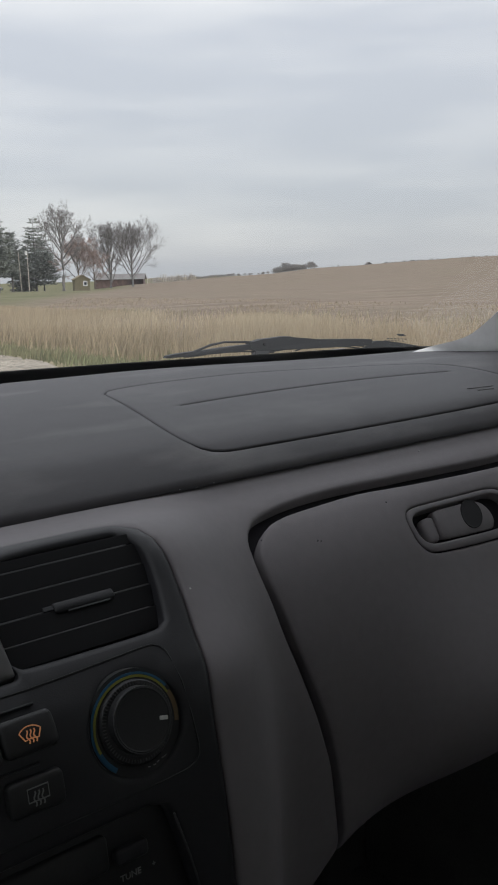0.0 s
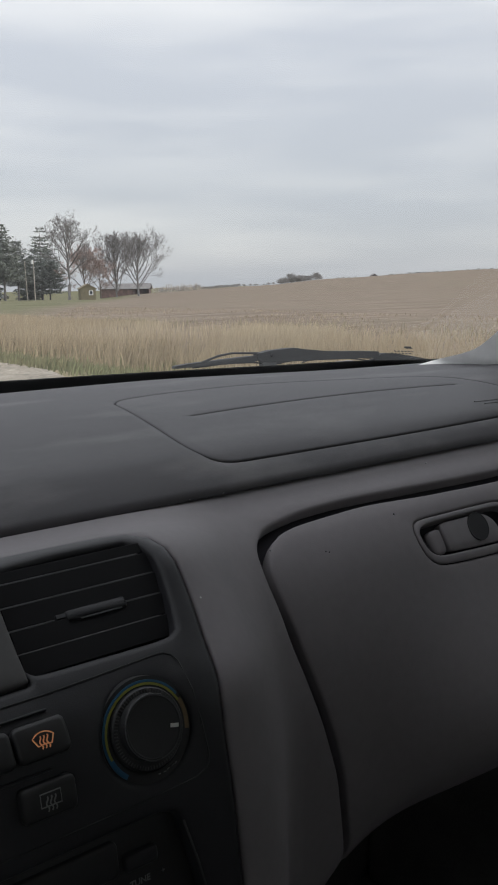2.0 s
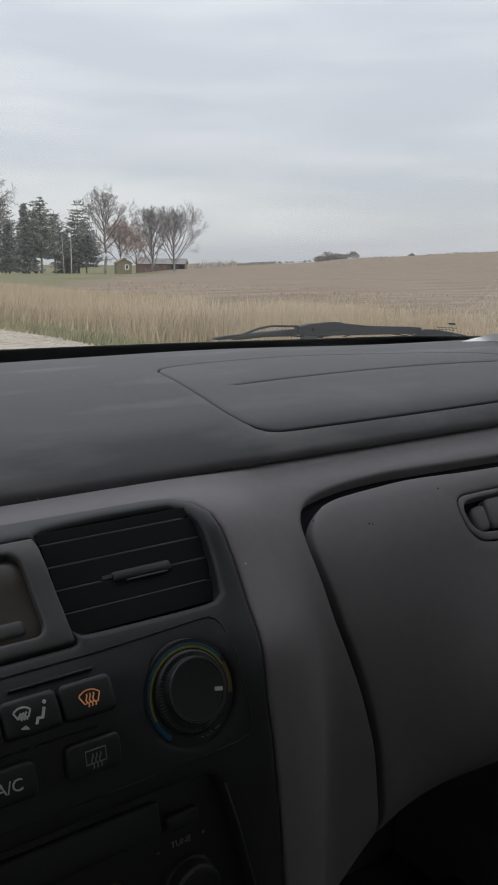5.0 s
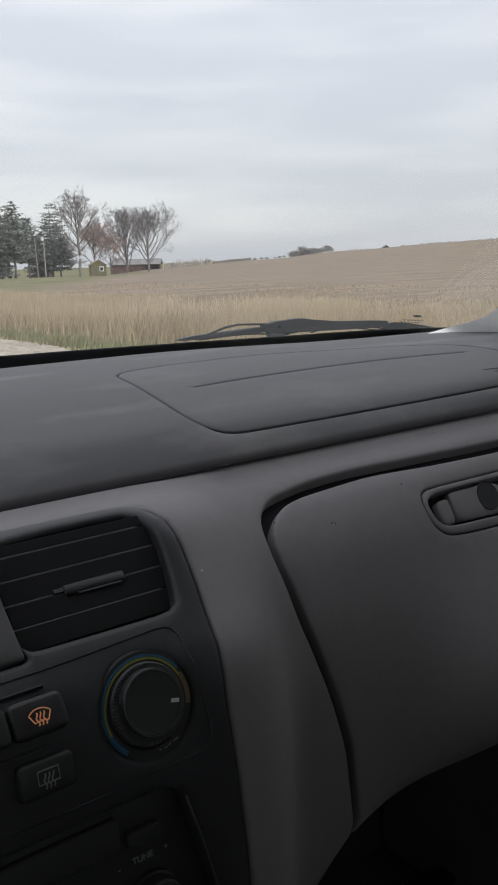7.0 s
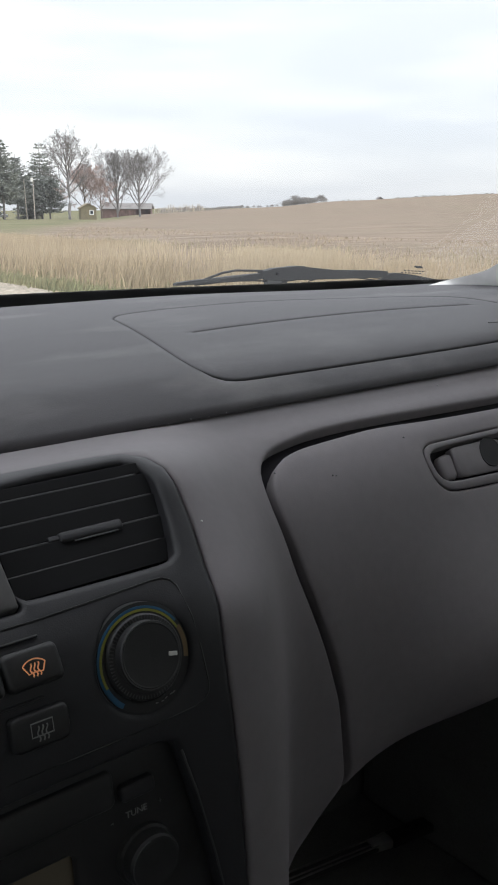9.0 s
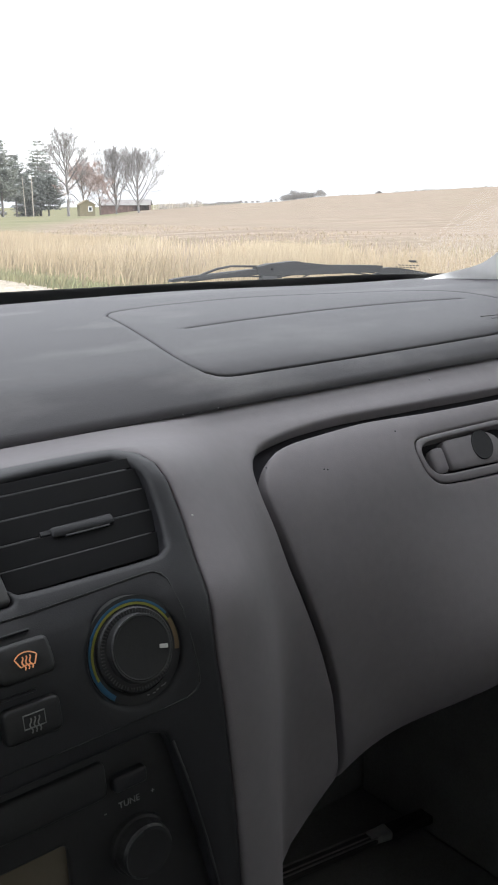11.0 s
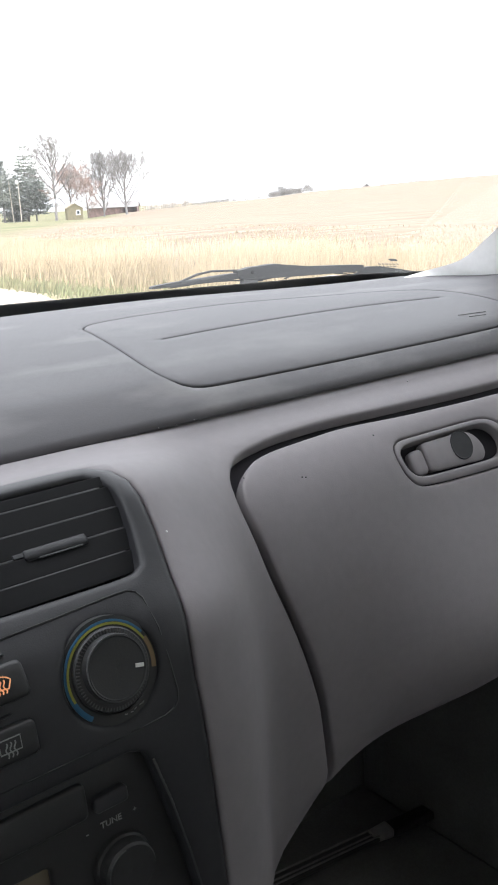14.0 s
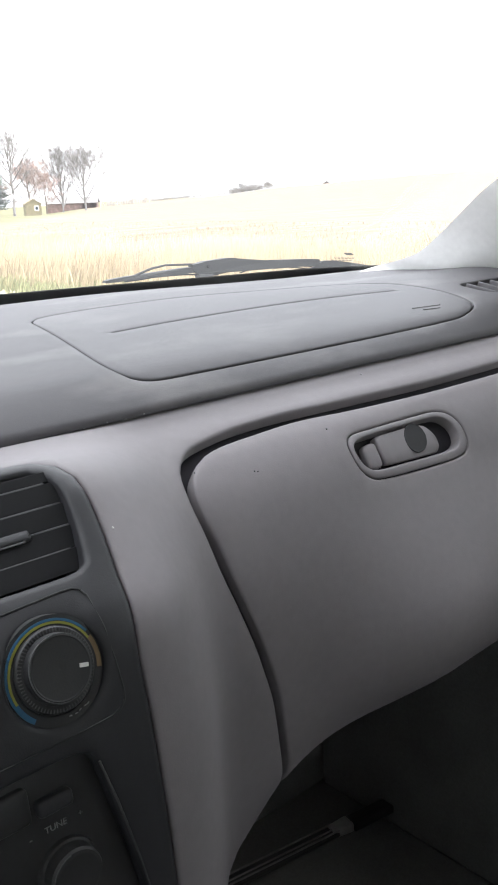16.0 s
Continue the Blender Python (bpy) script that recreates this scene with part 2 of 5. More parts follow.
def inside(pts, poly):
    x, y = pts[:, 0][:, None], pts[:, 1][:, None]
    a, b = poly, np.roll(poly, -1, 0)
    cross = ((a[:, 1] > y) != (b[:, 1] > y)) & (x < (b[:, 0] - a[:, 0]) * (y - a[:, 1]) / (b[:, 1] - a[:, 1] + 1e-15) + a[:, 0])
    return cross.sum(1) % 2 == 1


def distance(pts, poly):
    a, b = poly, np.roll(poly, -1, 0)
    d = b - a
    out = np.full(len(pts), 9.0)
    for i in range(0, len(pts), 2000):
        q = pts[i:i + 2000, None, :] - a[None]
        s = np.clip((q * d).sum(-1) / ((d * d).sum(-1) + 1e-12), 0, 1)
        out[i:i + 2000] = np.sqrt(((q - s[..., None] * d) ** 2).sum(-1)).min(1)
    return out


def grow(poly, r):
    """The outline moved outwards by r."""
    area = 0.5 * np.sum(poly[:, 0] * np.roll(poly[:, 1], -1) - poly[:, 1] * np.roll(poly[:, 0], -1))
    t = np.roll(poly, -1, 0) - np.roll(poly, 1, 0)
    t /= np.linalg.norm(t, axis=1)[:, None] + 1e-12
    nrm = np.stack([t[:, 1], -t[:, 0]], 1) * (1 if area > 0 else -1)
    return poly + nrm * r


def shell(surface, outer, holes=(), step=0.008, r=0.002, deep=0.008, proud=0.0, hole_deep=None):
    """A moulded panel on a curved surface(u, v, depth): cut to its outline, pierced by holes, with rounded and returned edges."""
    from mathutils.geometry import delaunay_2d_cdt
    loops = [outer, *holes]
    pts = []
    edges = []
    for k, lp in enumerate(loops):
        o = len(pts)
        pts += [tuple(p) for p in lp]
        edges += [(o + i, o + (i + 1) % len(lp)) for i in range(len(lp))]
    for k, lp in enumerate(loops):
        for q in (0.12, 0.4, 1.0):
            ring = grow(lp, -r * q if k == 0 else r * q)
            keep = np.ones(len(ring), bool)
            for lq in loops:
                keep &= distance(ring, lq) > r * q * 0.93
            keep &= inside(ring, outer)
            for h in holes:
                keep &= ~inside(ring, h)
            pts += [tuple(p) for p in ring[keep]]
    lo, hi = outer.min(0), outer.max(0)
    g = np.stack(np.meshgrid(np.arange(lo[0] + step / 2, hi[0], step), np.arange(lo[1] + step / 2, hi[1], step)), -1).reshape(-1, 2)
    keep = inside(g, outer)
    for h in holes:
        keep &= ~inside(g, h)
    for lp in loops:
        keep &= distance(g, lp) > r + step * 0.35
    pts += [tuple(p) for p in g[keep]]
    vc, _, tris, *_ = delaunay_2d_cdt([Vector(p) for p in pts], edges, [], 0, 1e-6)
    P = np.array([(v.x, v.y) for v in vc])
    T = np.array([list(t) for t in tris])
    mid = P[T].mean(1)
    ok = inside(mid, outer)
    for h in holes:
        ok &= ~inside(mid, h)
    T = T[ok]
    d = np.minimum.reduce([distance(P, lp) for lp in loops])
    e = np.clip(r - d, 0, r)
    dep = r - np.sqrt(np.maximum(r * r - e * e, 0)) - proud
    X = surface(P[:, 0], P[:, 1], dep)
    vs = [tuple(p) for p in X]
    fs = [tuple(int(i) for i in t) for t in T]
    for k, lp in enumerate(loops):
        dd = deep if (k == 0 or hole_deep is None) else hole_deep
        a = surface(lp[:, 0], lp[:, 1], np.full(len(lp), r - proud))
        b = surface(lp[:, 0], lp[:, 1], np.full(len(lp), r - proud + dd))
        o, n = len(vs), len(lp)
        vs += [tuple(p) for p in a] + [tuple(p) for p in b]
        fs += [(o + i, o + (i + 1) % n, o + n + (i + 1) % n, o + n + i) for i in range(n)]
    bm = bmesh.new()
    me = bpy.data.meshes.new("tmp")
    me.from_pydata(vs, [], fs)
    bm.from_mesh(me)
    bpy.data.meshes.remove(me)
    bmesh.ops.remove_doubles(bm, verts=bm.verts, dist=2e-5)
    bmesh.ops.recalc_face_normals(bm, faces=bm.faces)
    eye = Vector((0, 0, EYE))
    s = sum((f.normal.dot(eye - f.calc_center_median()) * f.calc_area()) for f in bm.faces)
    if s < 0:
        bmesh.ops.reverse_faces(bm, faces=bm.faces)
    for f in bm.faces:
        f.smooth = True
    return bm


# ---------------------------------------------------------------- the dashboard's two surfaces
# sections across the car as (ahead, above the eye): the centre stack, the glove-box side, and the padded top
STACK = np.array([(.470, -.1300), (.459, -.1325), (.43, -.131), (.398, -.127), (.374, -.132), (.354, -.150), (.336, -.167), (.318, -.184), (.309, -.215), (.302, -.255), (.296, -.32), (.292, -.42), (.290, -.58)])
GLOVE = np.array([(.470, -.1300), (.459, -.1325), (.45, -.140), (.435, -.147), (.420, -.157), (.406, -.170), (.396, -.185), (.388, -.205), (.380, -.235), (.376, -.275), (.377, -.325), (.381, -.395), (.395, -.50)])
TOP = np.array([(.462, -.1385), (.4555, -.1318), (.4595, -.1278), (.4668, -.1218), (.4755, -.1158), (.487, -.1095), (.515, -.1035), (.57, -.0965), (.64, -.0915), (.72, -.0912), (.80, -.0962), (.90, -.107), (1.0, -.120)])


def lengths(p):
    return np.concatenate([[0], np.cumsum(np.linalg.norm(np.diff(p, axis=0), axis=1))])


V_FACE = (lengths(STACK) + lengths(GLOVE)) / 2
V_FACE = V_FACE - V_FACE[1]
V_TOP = lengths(TOP) - lengths(TOP)[5] + .0407


def section(p, V, v):
    v = np.clip(v, V[0], V[-1] - 1e-9)
    i = np.clip(np.searchsorted(V, v, side="right") - 1, 0, len(V) - 2)
    m = np.zeros_like(p)
    m[1:-1] = (p[2:] - p[:-2]) / (V[2:] - V[:-2])[:, None]
    m[0], m[-1] = (p[1] - p[0]) / (V[1] - V[0]), (p[-1] - p[-2]) / (V[-1] - V[-2])
    h = (V[i + 1] - V[i])[..., None]
    s = ((v - V[i])[..., None]) / h
    return (2 * s**3 - 3 * s**2 + 1) * p[i] + (s**3 - 2 * s**2 + s) * h * m[i] + (-2 * s**3 + 3 * s**2) * p[i + 1] + (s**3 - s**2) * h * m[i + 1]


# where the lower face turns under towards the footwell, and over what length
LOW_U = np.array((-.45, .20, .26, .31, .345, .383, .41, .45, .50, .60, .75, .95))
LOW_V = np.array((0.56, 0.56, 0.52, 0.465, 0.415, 0.3830, 0.3930, 0.4080, 0.4240, 0.4400, 0.4520, 0.4520))
LOW_S = np.array((0.05, 0.05, 0.05, 0.05, 0.06, 0.08, 0.12, 0.17, 0.21, 0.25, 0.26, 0.26))


def smooth_through(u, at, values):
    """A smooth curve through the given values."""
    m = np.gradient(values, at)
    i = np.clip(np.searchsorted(at, u, side="right") - 1, 0, len(at) - 2)
    h = at[i + 1] - at[i]
    s = np.clip((u - at[i]) / h, 0, 1)
    return (2 * s**3 - 3 * s**2 + 1) * values[i] + (s**3 - 2 * s**2 + s) * h * m[i] + (-2 * s**3 + 3 * s**2) * values[i + 1] + (s**3 - s**2) * h * m[i + 1]


def face_point(u, v):
    w = np.clip((u - .243) / .102, 0, 1)
    w = w * w * (3 - 2 * w)
    p = section(STACK, V_FACE, v) * (1 - w)[..., None] + section(GLOVE, V_FACE, v) * w[..., None]
    low = smooth_through(u, LOW_U, LOW_V)
    span = smooth_through(u, LOW_U, LOW_S)
    tuck = np.maximum(0, v - low + span)
    side = np.clip((u - .39) / .15, 0, 1)
    belly = .042 * side * side * (3 - 2 * side) * np.sin(np.pi * np.clip((v - .125) / .26, 0, 1)) ** 2
    return np.stack([u, p[..., 0] - belly + .8 * tuck**3 / span**2, p[..., 1] + EYE], -1)


def pad_point(u, v):
    p = section(TOP, V_TOP, v)
    f, g = np.clip((u - .52) / .33, 0, 1), np.clip((v - .14) / .10, 0, 1)
    fall = (.0010 + .0078 * f * f * (3 - 2 * f)) * g * g * (3 - 2 * g)   # the far edge sinks towards the passenger's side
    return np.stack([u, p[..., 0], p[..., 1] + EYE - fall], -1)


def with_depth(point, sign):
    def surface(u, v, depth=0.0):
        u, v = np.asarray(u, float), np.asarray(v, float)
        e = 0.002
        n = np.cross(point(u + e, v) - point(u - e, v), point(u, v + e) - point(u, v - e)) * sign
        n /= np.linalg.norm(n, axis=-1)[..., None] + 1e-12
        return point(u, v) + n * np.asarray(depth)[..., None]
    return surface


face = with_depth(face_point, 1)   # depth goes ahead, into the dashboard
pad = with_depth(pad_point, -1)     # depth goes down


def on(surface, u, v, off=0.0):
    """A frame on the surface: x to the right, y up along it, z out of it; off: height above it."""
    a = np.array([u]), np.array([v])
    p = surface(*a, np.array([-off]))[0]
    x = (surface(a[0] + .002, a[1], np.array([-off])) - surface(a[0] - .002, a[1], np.array([-off])))[0]
    z = (surface(*a, np.array([-0.01])) - surface(*a, np.array([0.0])))[0]
    X, Z = Vector(x).normalized(), Vector(z).normalized()
    Y = Z.cross(X)
    m = Matrix((X, Y, Z)).transposed().to_4x4()
    m.translation = Vector(p)
    return m


def letters(name, text, size, m, material, parent, thick=0.0002, label=""):
    cu = bpy.data.curves.new(name, "FONT")
    cu.body, cu.size, cu.align_x, cu.align_y, cu.extrude = text, size, "CENTER", "CENTER", thick
    tmp = bpy.data.objects.new("tmp_text", cu)
    scene.collection.objects.link(tmp)
    bpy.context.view_layer.update()
    me = bpy.data.meshes.new_from_object(tmp.evaluated_get(bpy.context.evaluated_depsgraph_get()))
    bpy.data.objects.remove(tmp)
    me.transform(m)
    bm = bmesh.new()
    bm.from_mesh(me)
    bpy.data.meshes.remove(me)
    return part(name, bm, material, parent, label)


def strip(path, width, height, closed=False):
    """A thin raised line of rectangular section through 2D points, in a local plane: as a bmesh."""
    bm = bmesh.new()
    p = [Vector((q[0], q[1], 0)) for q in path]
    n = len(p)
    rows = []
    for i in range(n):
        d = (p[(i + 1) % n] - p[i - 1]) if closed else (p[min(i + 1, n - 1)] - p[max(i - 1, 0)])
        d.normalize()
        s = Vector((-d.y, d.x, 0)) * width / 2
        rows.append([bm.verts.new(q) for q in (p[i] - s, p[i] + s, p[i] + s + Vector((0, 0, height)), p[i] - s + Vector((0, 0, height)))])
    for i in range(n if closed else n - 1):
        a, b = rows[i], rows[(i + 1) % n]
        for k in range(4):
            bm.faces.new((a[k], b[k], b[(k + 1) % 4], a[(k + 1) % 4]))
    if not closed:
        bm.faces.new(rows[0])
        bm.faces.new(list(reversed(rows[-1])))
    bmesh.ops.recalc_face_normals(bm, faces=bm.faces)
    return bm


def merged(*bms):
    out = bmesh.new()
    for b in bms:
        me = bpy.data.meshes.new("tmp")
        b.to_mesh(me)
        b.free()
        out.from_mesh(me)
        bpy.data.meshes.remove(me)
    return out


def placed(bm, m):
    bmesh.ops.transform(bm, matrix=m, verts=bm.verts)
    return bm


def arc(r, a0, a1, n=40):
    return [(r * math.cos(radians(a0 + (a1 - a0) * i / n)), r * math.sin(radians(a0 + (a1 - a0) * i / n))) for i in range(n + 1)]


# ---------------------------------------------------------------- dashboard
dashboard = thing("dashboard", (0.35, 0.5, EYE - 0.3), "dark grey vinyl-topped car dashboard with paler plastic fascia, dusty", "dashboard")


def windscreen_foot(x):
    return 0.925 - 0.26 * (x - 0.15) ** 2


def v_of_y(y):
    return float(np.interp(y, TOP[5:, 0], V_TOP[5:]))


cover_line = spline([(.73, .035), (.70, .0285), (.60, .0265), (.48, .0262), (.40, .0265), (.366, .0275), (.352, .0335), (.3465, .046), (.346, .062), (.3495, .088), (.359, .138), (.369, .185), (.374, .198), (.388, .210), (.44, .221), (.53, .221), (.63, .202), (.70, .180), (.745, .14), (.757, .10), (.754, .060), (.745, .043)], 0.006)
pad_edge = [(-.45, 0.0), (.935, 0.0)] + [(x, v_of_y(windscreen_foot(x))) for x in np.linspace(.935, -.45, 40)]
pad_edge = np.array([np.array(a) + (np.array(b) - np.array(a)) * j / k for a, b in zip(pad_edge, pad_edge[1:] + pad_edge[:1]) for k in [max(1, int(np.hypot(a[0] - b[0], a[1] - b[1]) / .01))] for j in range(k)])
side_slot = rounded(.800, .060, .918, .104, .015)
part("padded_top", shell(pad, pad_edge, [grow(cover_line, .0009), side_slot], step=.0065, r=.0016, deep=.006, hole_deep=.012), PAD, dashboard)
seam = spline([(.396, .1210), (.45, .1258), (.53, .1288), (.60, .1275), (.66, .1225), (.718, .1150), (.718, .1162), (.66, .1240), (.60, .1290), (.53, .1303), (.45, .1272), (.396, .1222)], .006)
cover = part("airbag_cover", shell(pad, cover_line, [seam], step=.0075, r=.0018, deep=.006, hole_deep=.004), COVER, dashboard, "flush airbag cover with a rounded seam")
label_mark = on(pad, .690, .0522, .0003)
for k, (w, y) in enumerate(((.036, .0035), (.022, -.003))):
    part("marking", placed(boxes(((-w / 2, y - .0005, -.001), (w / 2, y + .0005, .0002))), label_mark @ pose(0, 0, 0, 0, 0, -4)), PRINT, cover, "embossed line of tiny lettering")
part("slot_floor", placed(boxes(((-.075, -.035, -.014), (.075, .035, -.012))), on(pad, .859, .082)), DARK, dashboard)
for k in range(5):
    part("vane", placed(boxes(((-.0035, -.020, -.011), (.0035, .020, -.001), .0012)), on(pad, .818 + .021 * k, .082) @ pose(0, 0, 0, 0, 14, -8)), PAD, dashboard)

# the lower face: fascia, with the openings for the glove box and the centre panel; its lower edge sweeps up to the right
def low_edge(u):
    return float(smooth_through(np.array([u]), LOW_U, LOW_V)[0]) + (.055 if u > .36 else .02)


door_line = spline([(.80, .066), (.60, .064), (.513, .061), (.449, .057), (.410, .0585), (.378, .061), (.362, .065), (.353, .0705), (.3455, .079), (.3405, .092), (.340, .109), (.3445, .133), (.3490, .153), (.3565, .176), (.365, .200), (.372, .224), (.3785, .250), (.383, .280), (.387, .310), (.391, .345), (.395, .380), (.405, .402), (.44, .425), (.50, .445), (.60, .460), (.80, .470), (.815, .45), (.82, .20), (.815, .085)], .006)
slot_line = spline([(.81, .052), (.60, .051), (.513, .048), (.440, .0450), (.410, .0460), (.387, .0485), (.359, .0550), (.348, .0615), (.3395, .073), (.3355, .086), (.3345, .104), (.3395, .133), (.3440, .153), (.3515, .176), (.360, .200), (.367, .224), (.3740, .250), (.3785, .280), (.3825, .312), (.3865, .345), (.3905, .385), (.402, .410), (.44, .433), (.50, .453), (.60, .468), (.81, .478), (.824, .45), (.828, .20), (.824, .075)], .006)
bezel_line = spline([(-.06, .0385), (.10, .0388), (.183, .0392), (.216, .0402), (.2325, .0440), (.2402, .0530), (.2432, .0640), (.2436, .0730), (.2418, .0911), (.2362, .1190), (.2318, .1470), (.2316, .1765), (.2320, .2127), (.2330, .2529), (.234, .30), (.234, .40), (.10, .405), (-.06, .405), (-.075, .39), (-.08, .2), (-.075, .05)], .006)
fascia_edge = np.array([(u, -.010) for u in np.arange(-.45, .93, .01)] + [(.93, v) for v in np.arange(-.010, .495, .01)] + [(u, low_edge(u) + .003) for u in np.arange(.93, -.45, -.006)] + [(-.45, v) for v in np.arange(.53, -.010, -.01)])
part("fascia", shell(face, fascia_edge, [slot_line, grow(bezel_line, .0008)], step=.010, r=.0028, deep=.006, hole_deep=.009), FASCIA, dashboard, "grey moulded plastic fascia")
# Dark backing sheet paints the shade inside the door gap.
back_edge = rounded(.325, .03, .86, .482, .02, .01)
part("gap_backing", shell(face, back_edge, step=.012, r=.002, proud=-.0085, deep=.002), GAP_SHADE, dashboard)

# ---------------------------------------------------------------- glove box
glovebox = thing("glove_box", (0.58, 0.39, EYE - 0.27), "closed grey plastic glove box door with a sunken latch", "glove box")
rim_outer = spline([(.4755, .0960), (.4785, .0870), (.486, .0830), (.51, .0826), (.55, .0830), (.575, .0838), (.589, .0885), (.598, .0990), (.6015, .112), (.600, .1235), (.592, .1290), (.575, .1302), (.54, .1290), (.505, .1268), (.488, .1235), (.478, .1130)], .003)
rim_inner = spline([(.4805, .0975), (.4835, .0915), (.492, .0888), (.52, .0885), (.555, .0890), (.575, .0898), (.584, .0935), (.5905, .1020), (.5925, .1120), (.5900, .1190), (.583, .1222), (.565, .1222), (.53, .1205), (.503, .1190), (.490, .1165), (.4825, .1090)], .003)
door = part("glove_box_door", shell(face, door_line, [rim_outer], step=.010, r=.0022, deep=.012, proud=.001, hole_deep=.006), FASCIA, glovebox)
LOCK = mat("lock_metal", (0.022, 0.022, 0.024), 0.6, spec=0.2, vary=0.12, scale=60)
# Recess floor in the darkened plastic: its shade is in the colour.
part("latch_recess", shell(face, grow(rim_outer, .0012), step=.008, r=.003, proud=-.0080, deep=.002), GAP_SHADE, door)
part("latch_rim", shell(face, grow(rim_outer, -.0007), [rim_inner], step=.006, r=.0015, proud=.0008, deep=.006, hole_deep=.008), FASCIA, door)
plate_line = spline([(.5062, .0940), (.5072, .0912), (.511, .0905), (.53, .0908), (.552, .0913), (.5605, .0940), (.5672, .1025), (.5695, .1120), (.5680, .1185), (.5640, .1205), (.54, .1195), (.5145, .1178), (.5090, .1170), (.5070, .1140), (.5062, .1040)], .003)
latch = part("latch_plate", shell(face, plate_line, step=.006, r=.0016, proud=-.0012, deep=.008), FASCIA, door)
tab_line = spline([(.4912, .0990), (.4925, .0965), (.4965, .0946), (.5040, .0943), (.5055, .0960), (.5057, .1020), (.5057, .1090), (.5057, .1150), (.5045, .1172), (.5000, .1176), (.4950, .1172), (.4925, .1150), (.4915, .1110), (.4910, .1050)], .002)
part("latch_lever", shell(face, tab_line, step=.004, r=.0028, proud=-.0025, deep=.006), FASCIA, door)
lock_at = on(face, .5462, .1030, -.0012)
part("lock", lathe([(.0110, -.004), (.0110, .0002), (.0107, .0004), (.0098, .0002), (0.0001, .0001)], 32, lock_at @ pose(0, 0, 0, 0, 0, 30) @ Matrix.Diagonal((1.08, 1.0, 1, 1))), LOCK, latch, "dark oval key lock")
for u, v, r in ((.3467, .0771, .0006), (.3890, .0895, .0006), (.3916, .0905, .0005), (.4665, .0723, .0007)):
    part("screw_hole", lathe([(r, 0), (r, .0003), (r * .6, .0004)], 10, on(face, u, v, .0011)), SLAT, door, "tiny dark pit in the plastic")
part("nick", lathe([(.0006, 0), (.0006, .0002), (.0003, .0004)], 8, on(face, .2472, .0930, .0001)), WHITE_MARK, dashboard, "small pale nick")
part("nick", lathe([(.0010, 0), (.0010, .0003), (.0005, .0005)], 8, on(face, .545, .016, .0001)), GREY_MARK, dashboard, "small pale nick")
rng = random.Random(4)
for k in range(9):
    u = .10 + .26 * rng.random()
    part("crumb", lathe([(.0004, -.0005), (.0007, .0002), (.0003, .0006)], 6, on(pad, u, .0010 + .0016 * rng.random(), .0) @ pose(0, 0, 0, 0, 0, 360 * rng.random()) @ Matrix.Diagonal((.6 + 1.5 * rng.random(), .7, .7, 1))), GREY_MARK, dashboard, "pale crumb caught in the seam")

# ---------------------------------------------------------------- centre panel: vent, clock, climate controls
panel = thing("center_panel", (0.1, 0.32, EYE - 0.3), "black plastic centre panel with air vent, climate dial and buttons", "control panel")
vent_line = spline([(.1495, .0545), (.18, .0509), (.2105, .0511), (.2248, .0521), (.2299, .0563), (.2326, .0663), (.2321, .0755), (.2303, .086), (.2267, .0985), (.2250, .1030), (.2197, .1055), (.2131, .1060), (.18, .1058), (.149, .1050), (.1457, .102), (.1462, .06)], .004)
clock_line = rounded(.050, .0585, .1450, .1085, .002)
dial_line = np.array([(.1902 + .0236 * math.cos(2 * math.pi * k / 48), .1436 + .0220 * math.sin(2 * math.pi * k / 48)) for k in range(48)])
radio_line = spline([(-.04, .181), (.08, .181), (.190, .181), (.198, .184), (.205, .21), (.212, .238), (.219, .270), (.221, .300), (.215, .305), (.08, .305), (-.04, .305), (-.046, .30), (-.046, .19)], .006)
part("bezel", shell(face, bezel_line, [vent_line, clock_line, dial_line, radio_line], step=.009, r=.0035, deep=.010, proud=.0012, hole_deep=.012), BEZEL, panel)
part("panel_backing", shell(face, rounded(-.07, .045, .232, .40, .01, .01), step=.02, r=.002, proud=-.034, deep=.002), DARK, panel)
seam_line = [(-.05, .1145), (.06, .1145), (.1485, .1146), (.1762, .1137), (.2060, .1125), (.2115, .1127), (.2150, .1145), (.2168, .1179), (.2172, .1325), (.2180, .1483), (.2193, .1617), (.2187, .1662), (.2160, .1694), (.2110, .1710), (.20, .1716), (.18, .1722), (.06, .1725), (-.05, .1725)]
groove = [face(np.array([u]), np.array([v]), np.array([-.0013]))[0] for u, v in seam_line]
part("groove", tube(groove, [.0005] * len(groove), 5), BLACK, panel, "fine seam round the climate controls")

# the air vent: louvres on a slope, short upright vanes behind them, a sliding tab
vent = part("vent_duct", shell(face, grow(vent_line, .0006), step=.012, r=.002, proud=-.034, deep=.002), DARK, panel, "dark open duct behind the louvres")
for k in range(4):
    y, z = .381 - .00833 * k, EYE - .133 - .00867 * k
    u1 = (.2285, .2318, .2312, .2262)[k]
    tall = (.006, .0113, .0113, .0113)[k]
    u2 = (.2330, .2345, .2345, .2330)[k]
    part("louvre", placed(boxes(((.1475, .0004, -.0006), (u2, tall, .0006), .0004)), pose(0, y, z, 52)), DARK, vent)
    # Paler front edge: the highlight along each dark louvre is painted in.
    part("louvre_edge", tube([(.1475, y, z), (.17, y, z), (.20, y, z), (u1 - .002, y, z), (u1, y + .0006, z)], [.0006, .0006, .0006, .0007, .0009], 8), EDGE, vent, smooth=True)
part("louvre", placed(boxes(((.1475, .0004, -.0006), (.2310, .0116, .0006), .0004)), pose(0, .381 - .00833 * 4, EYE - .133 - .00867 * 4, 52)), DARK, vent)
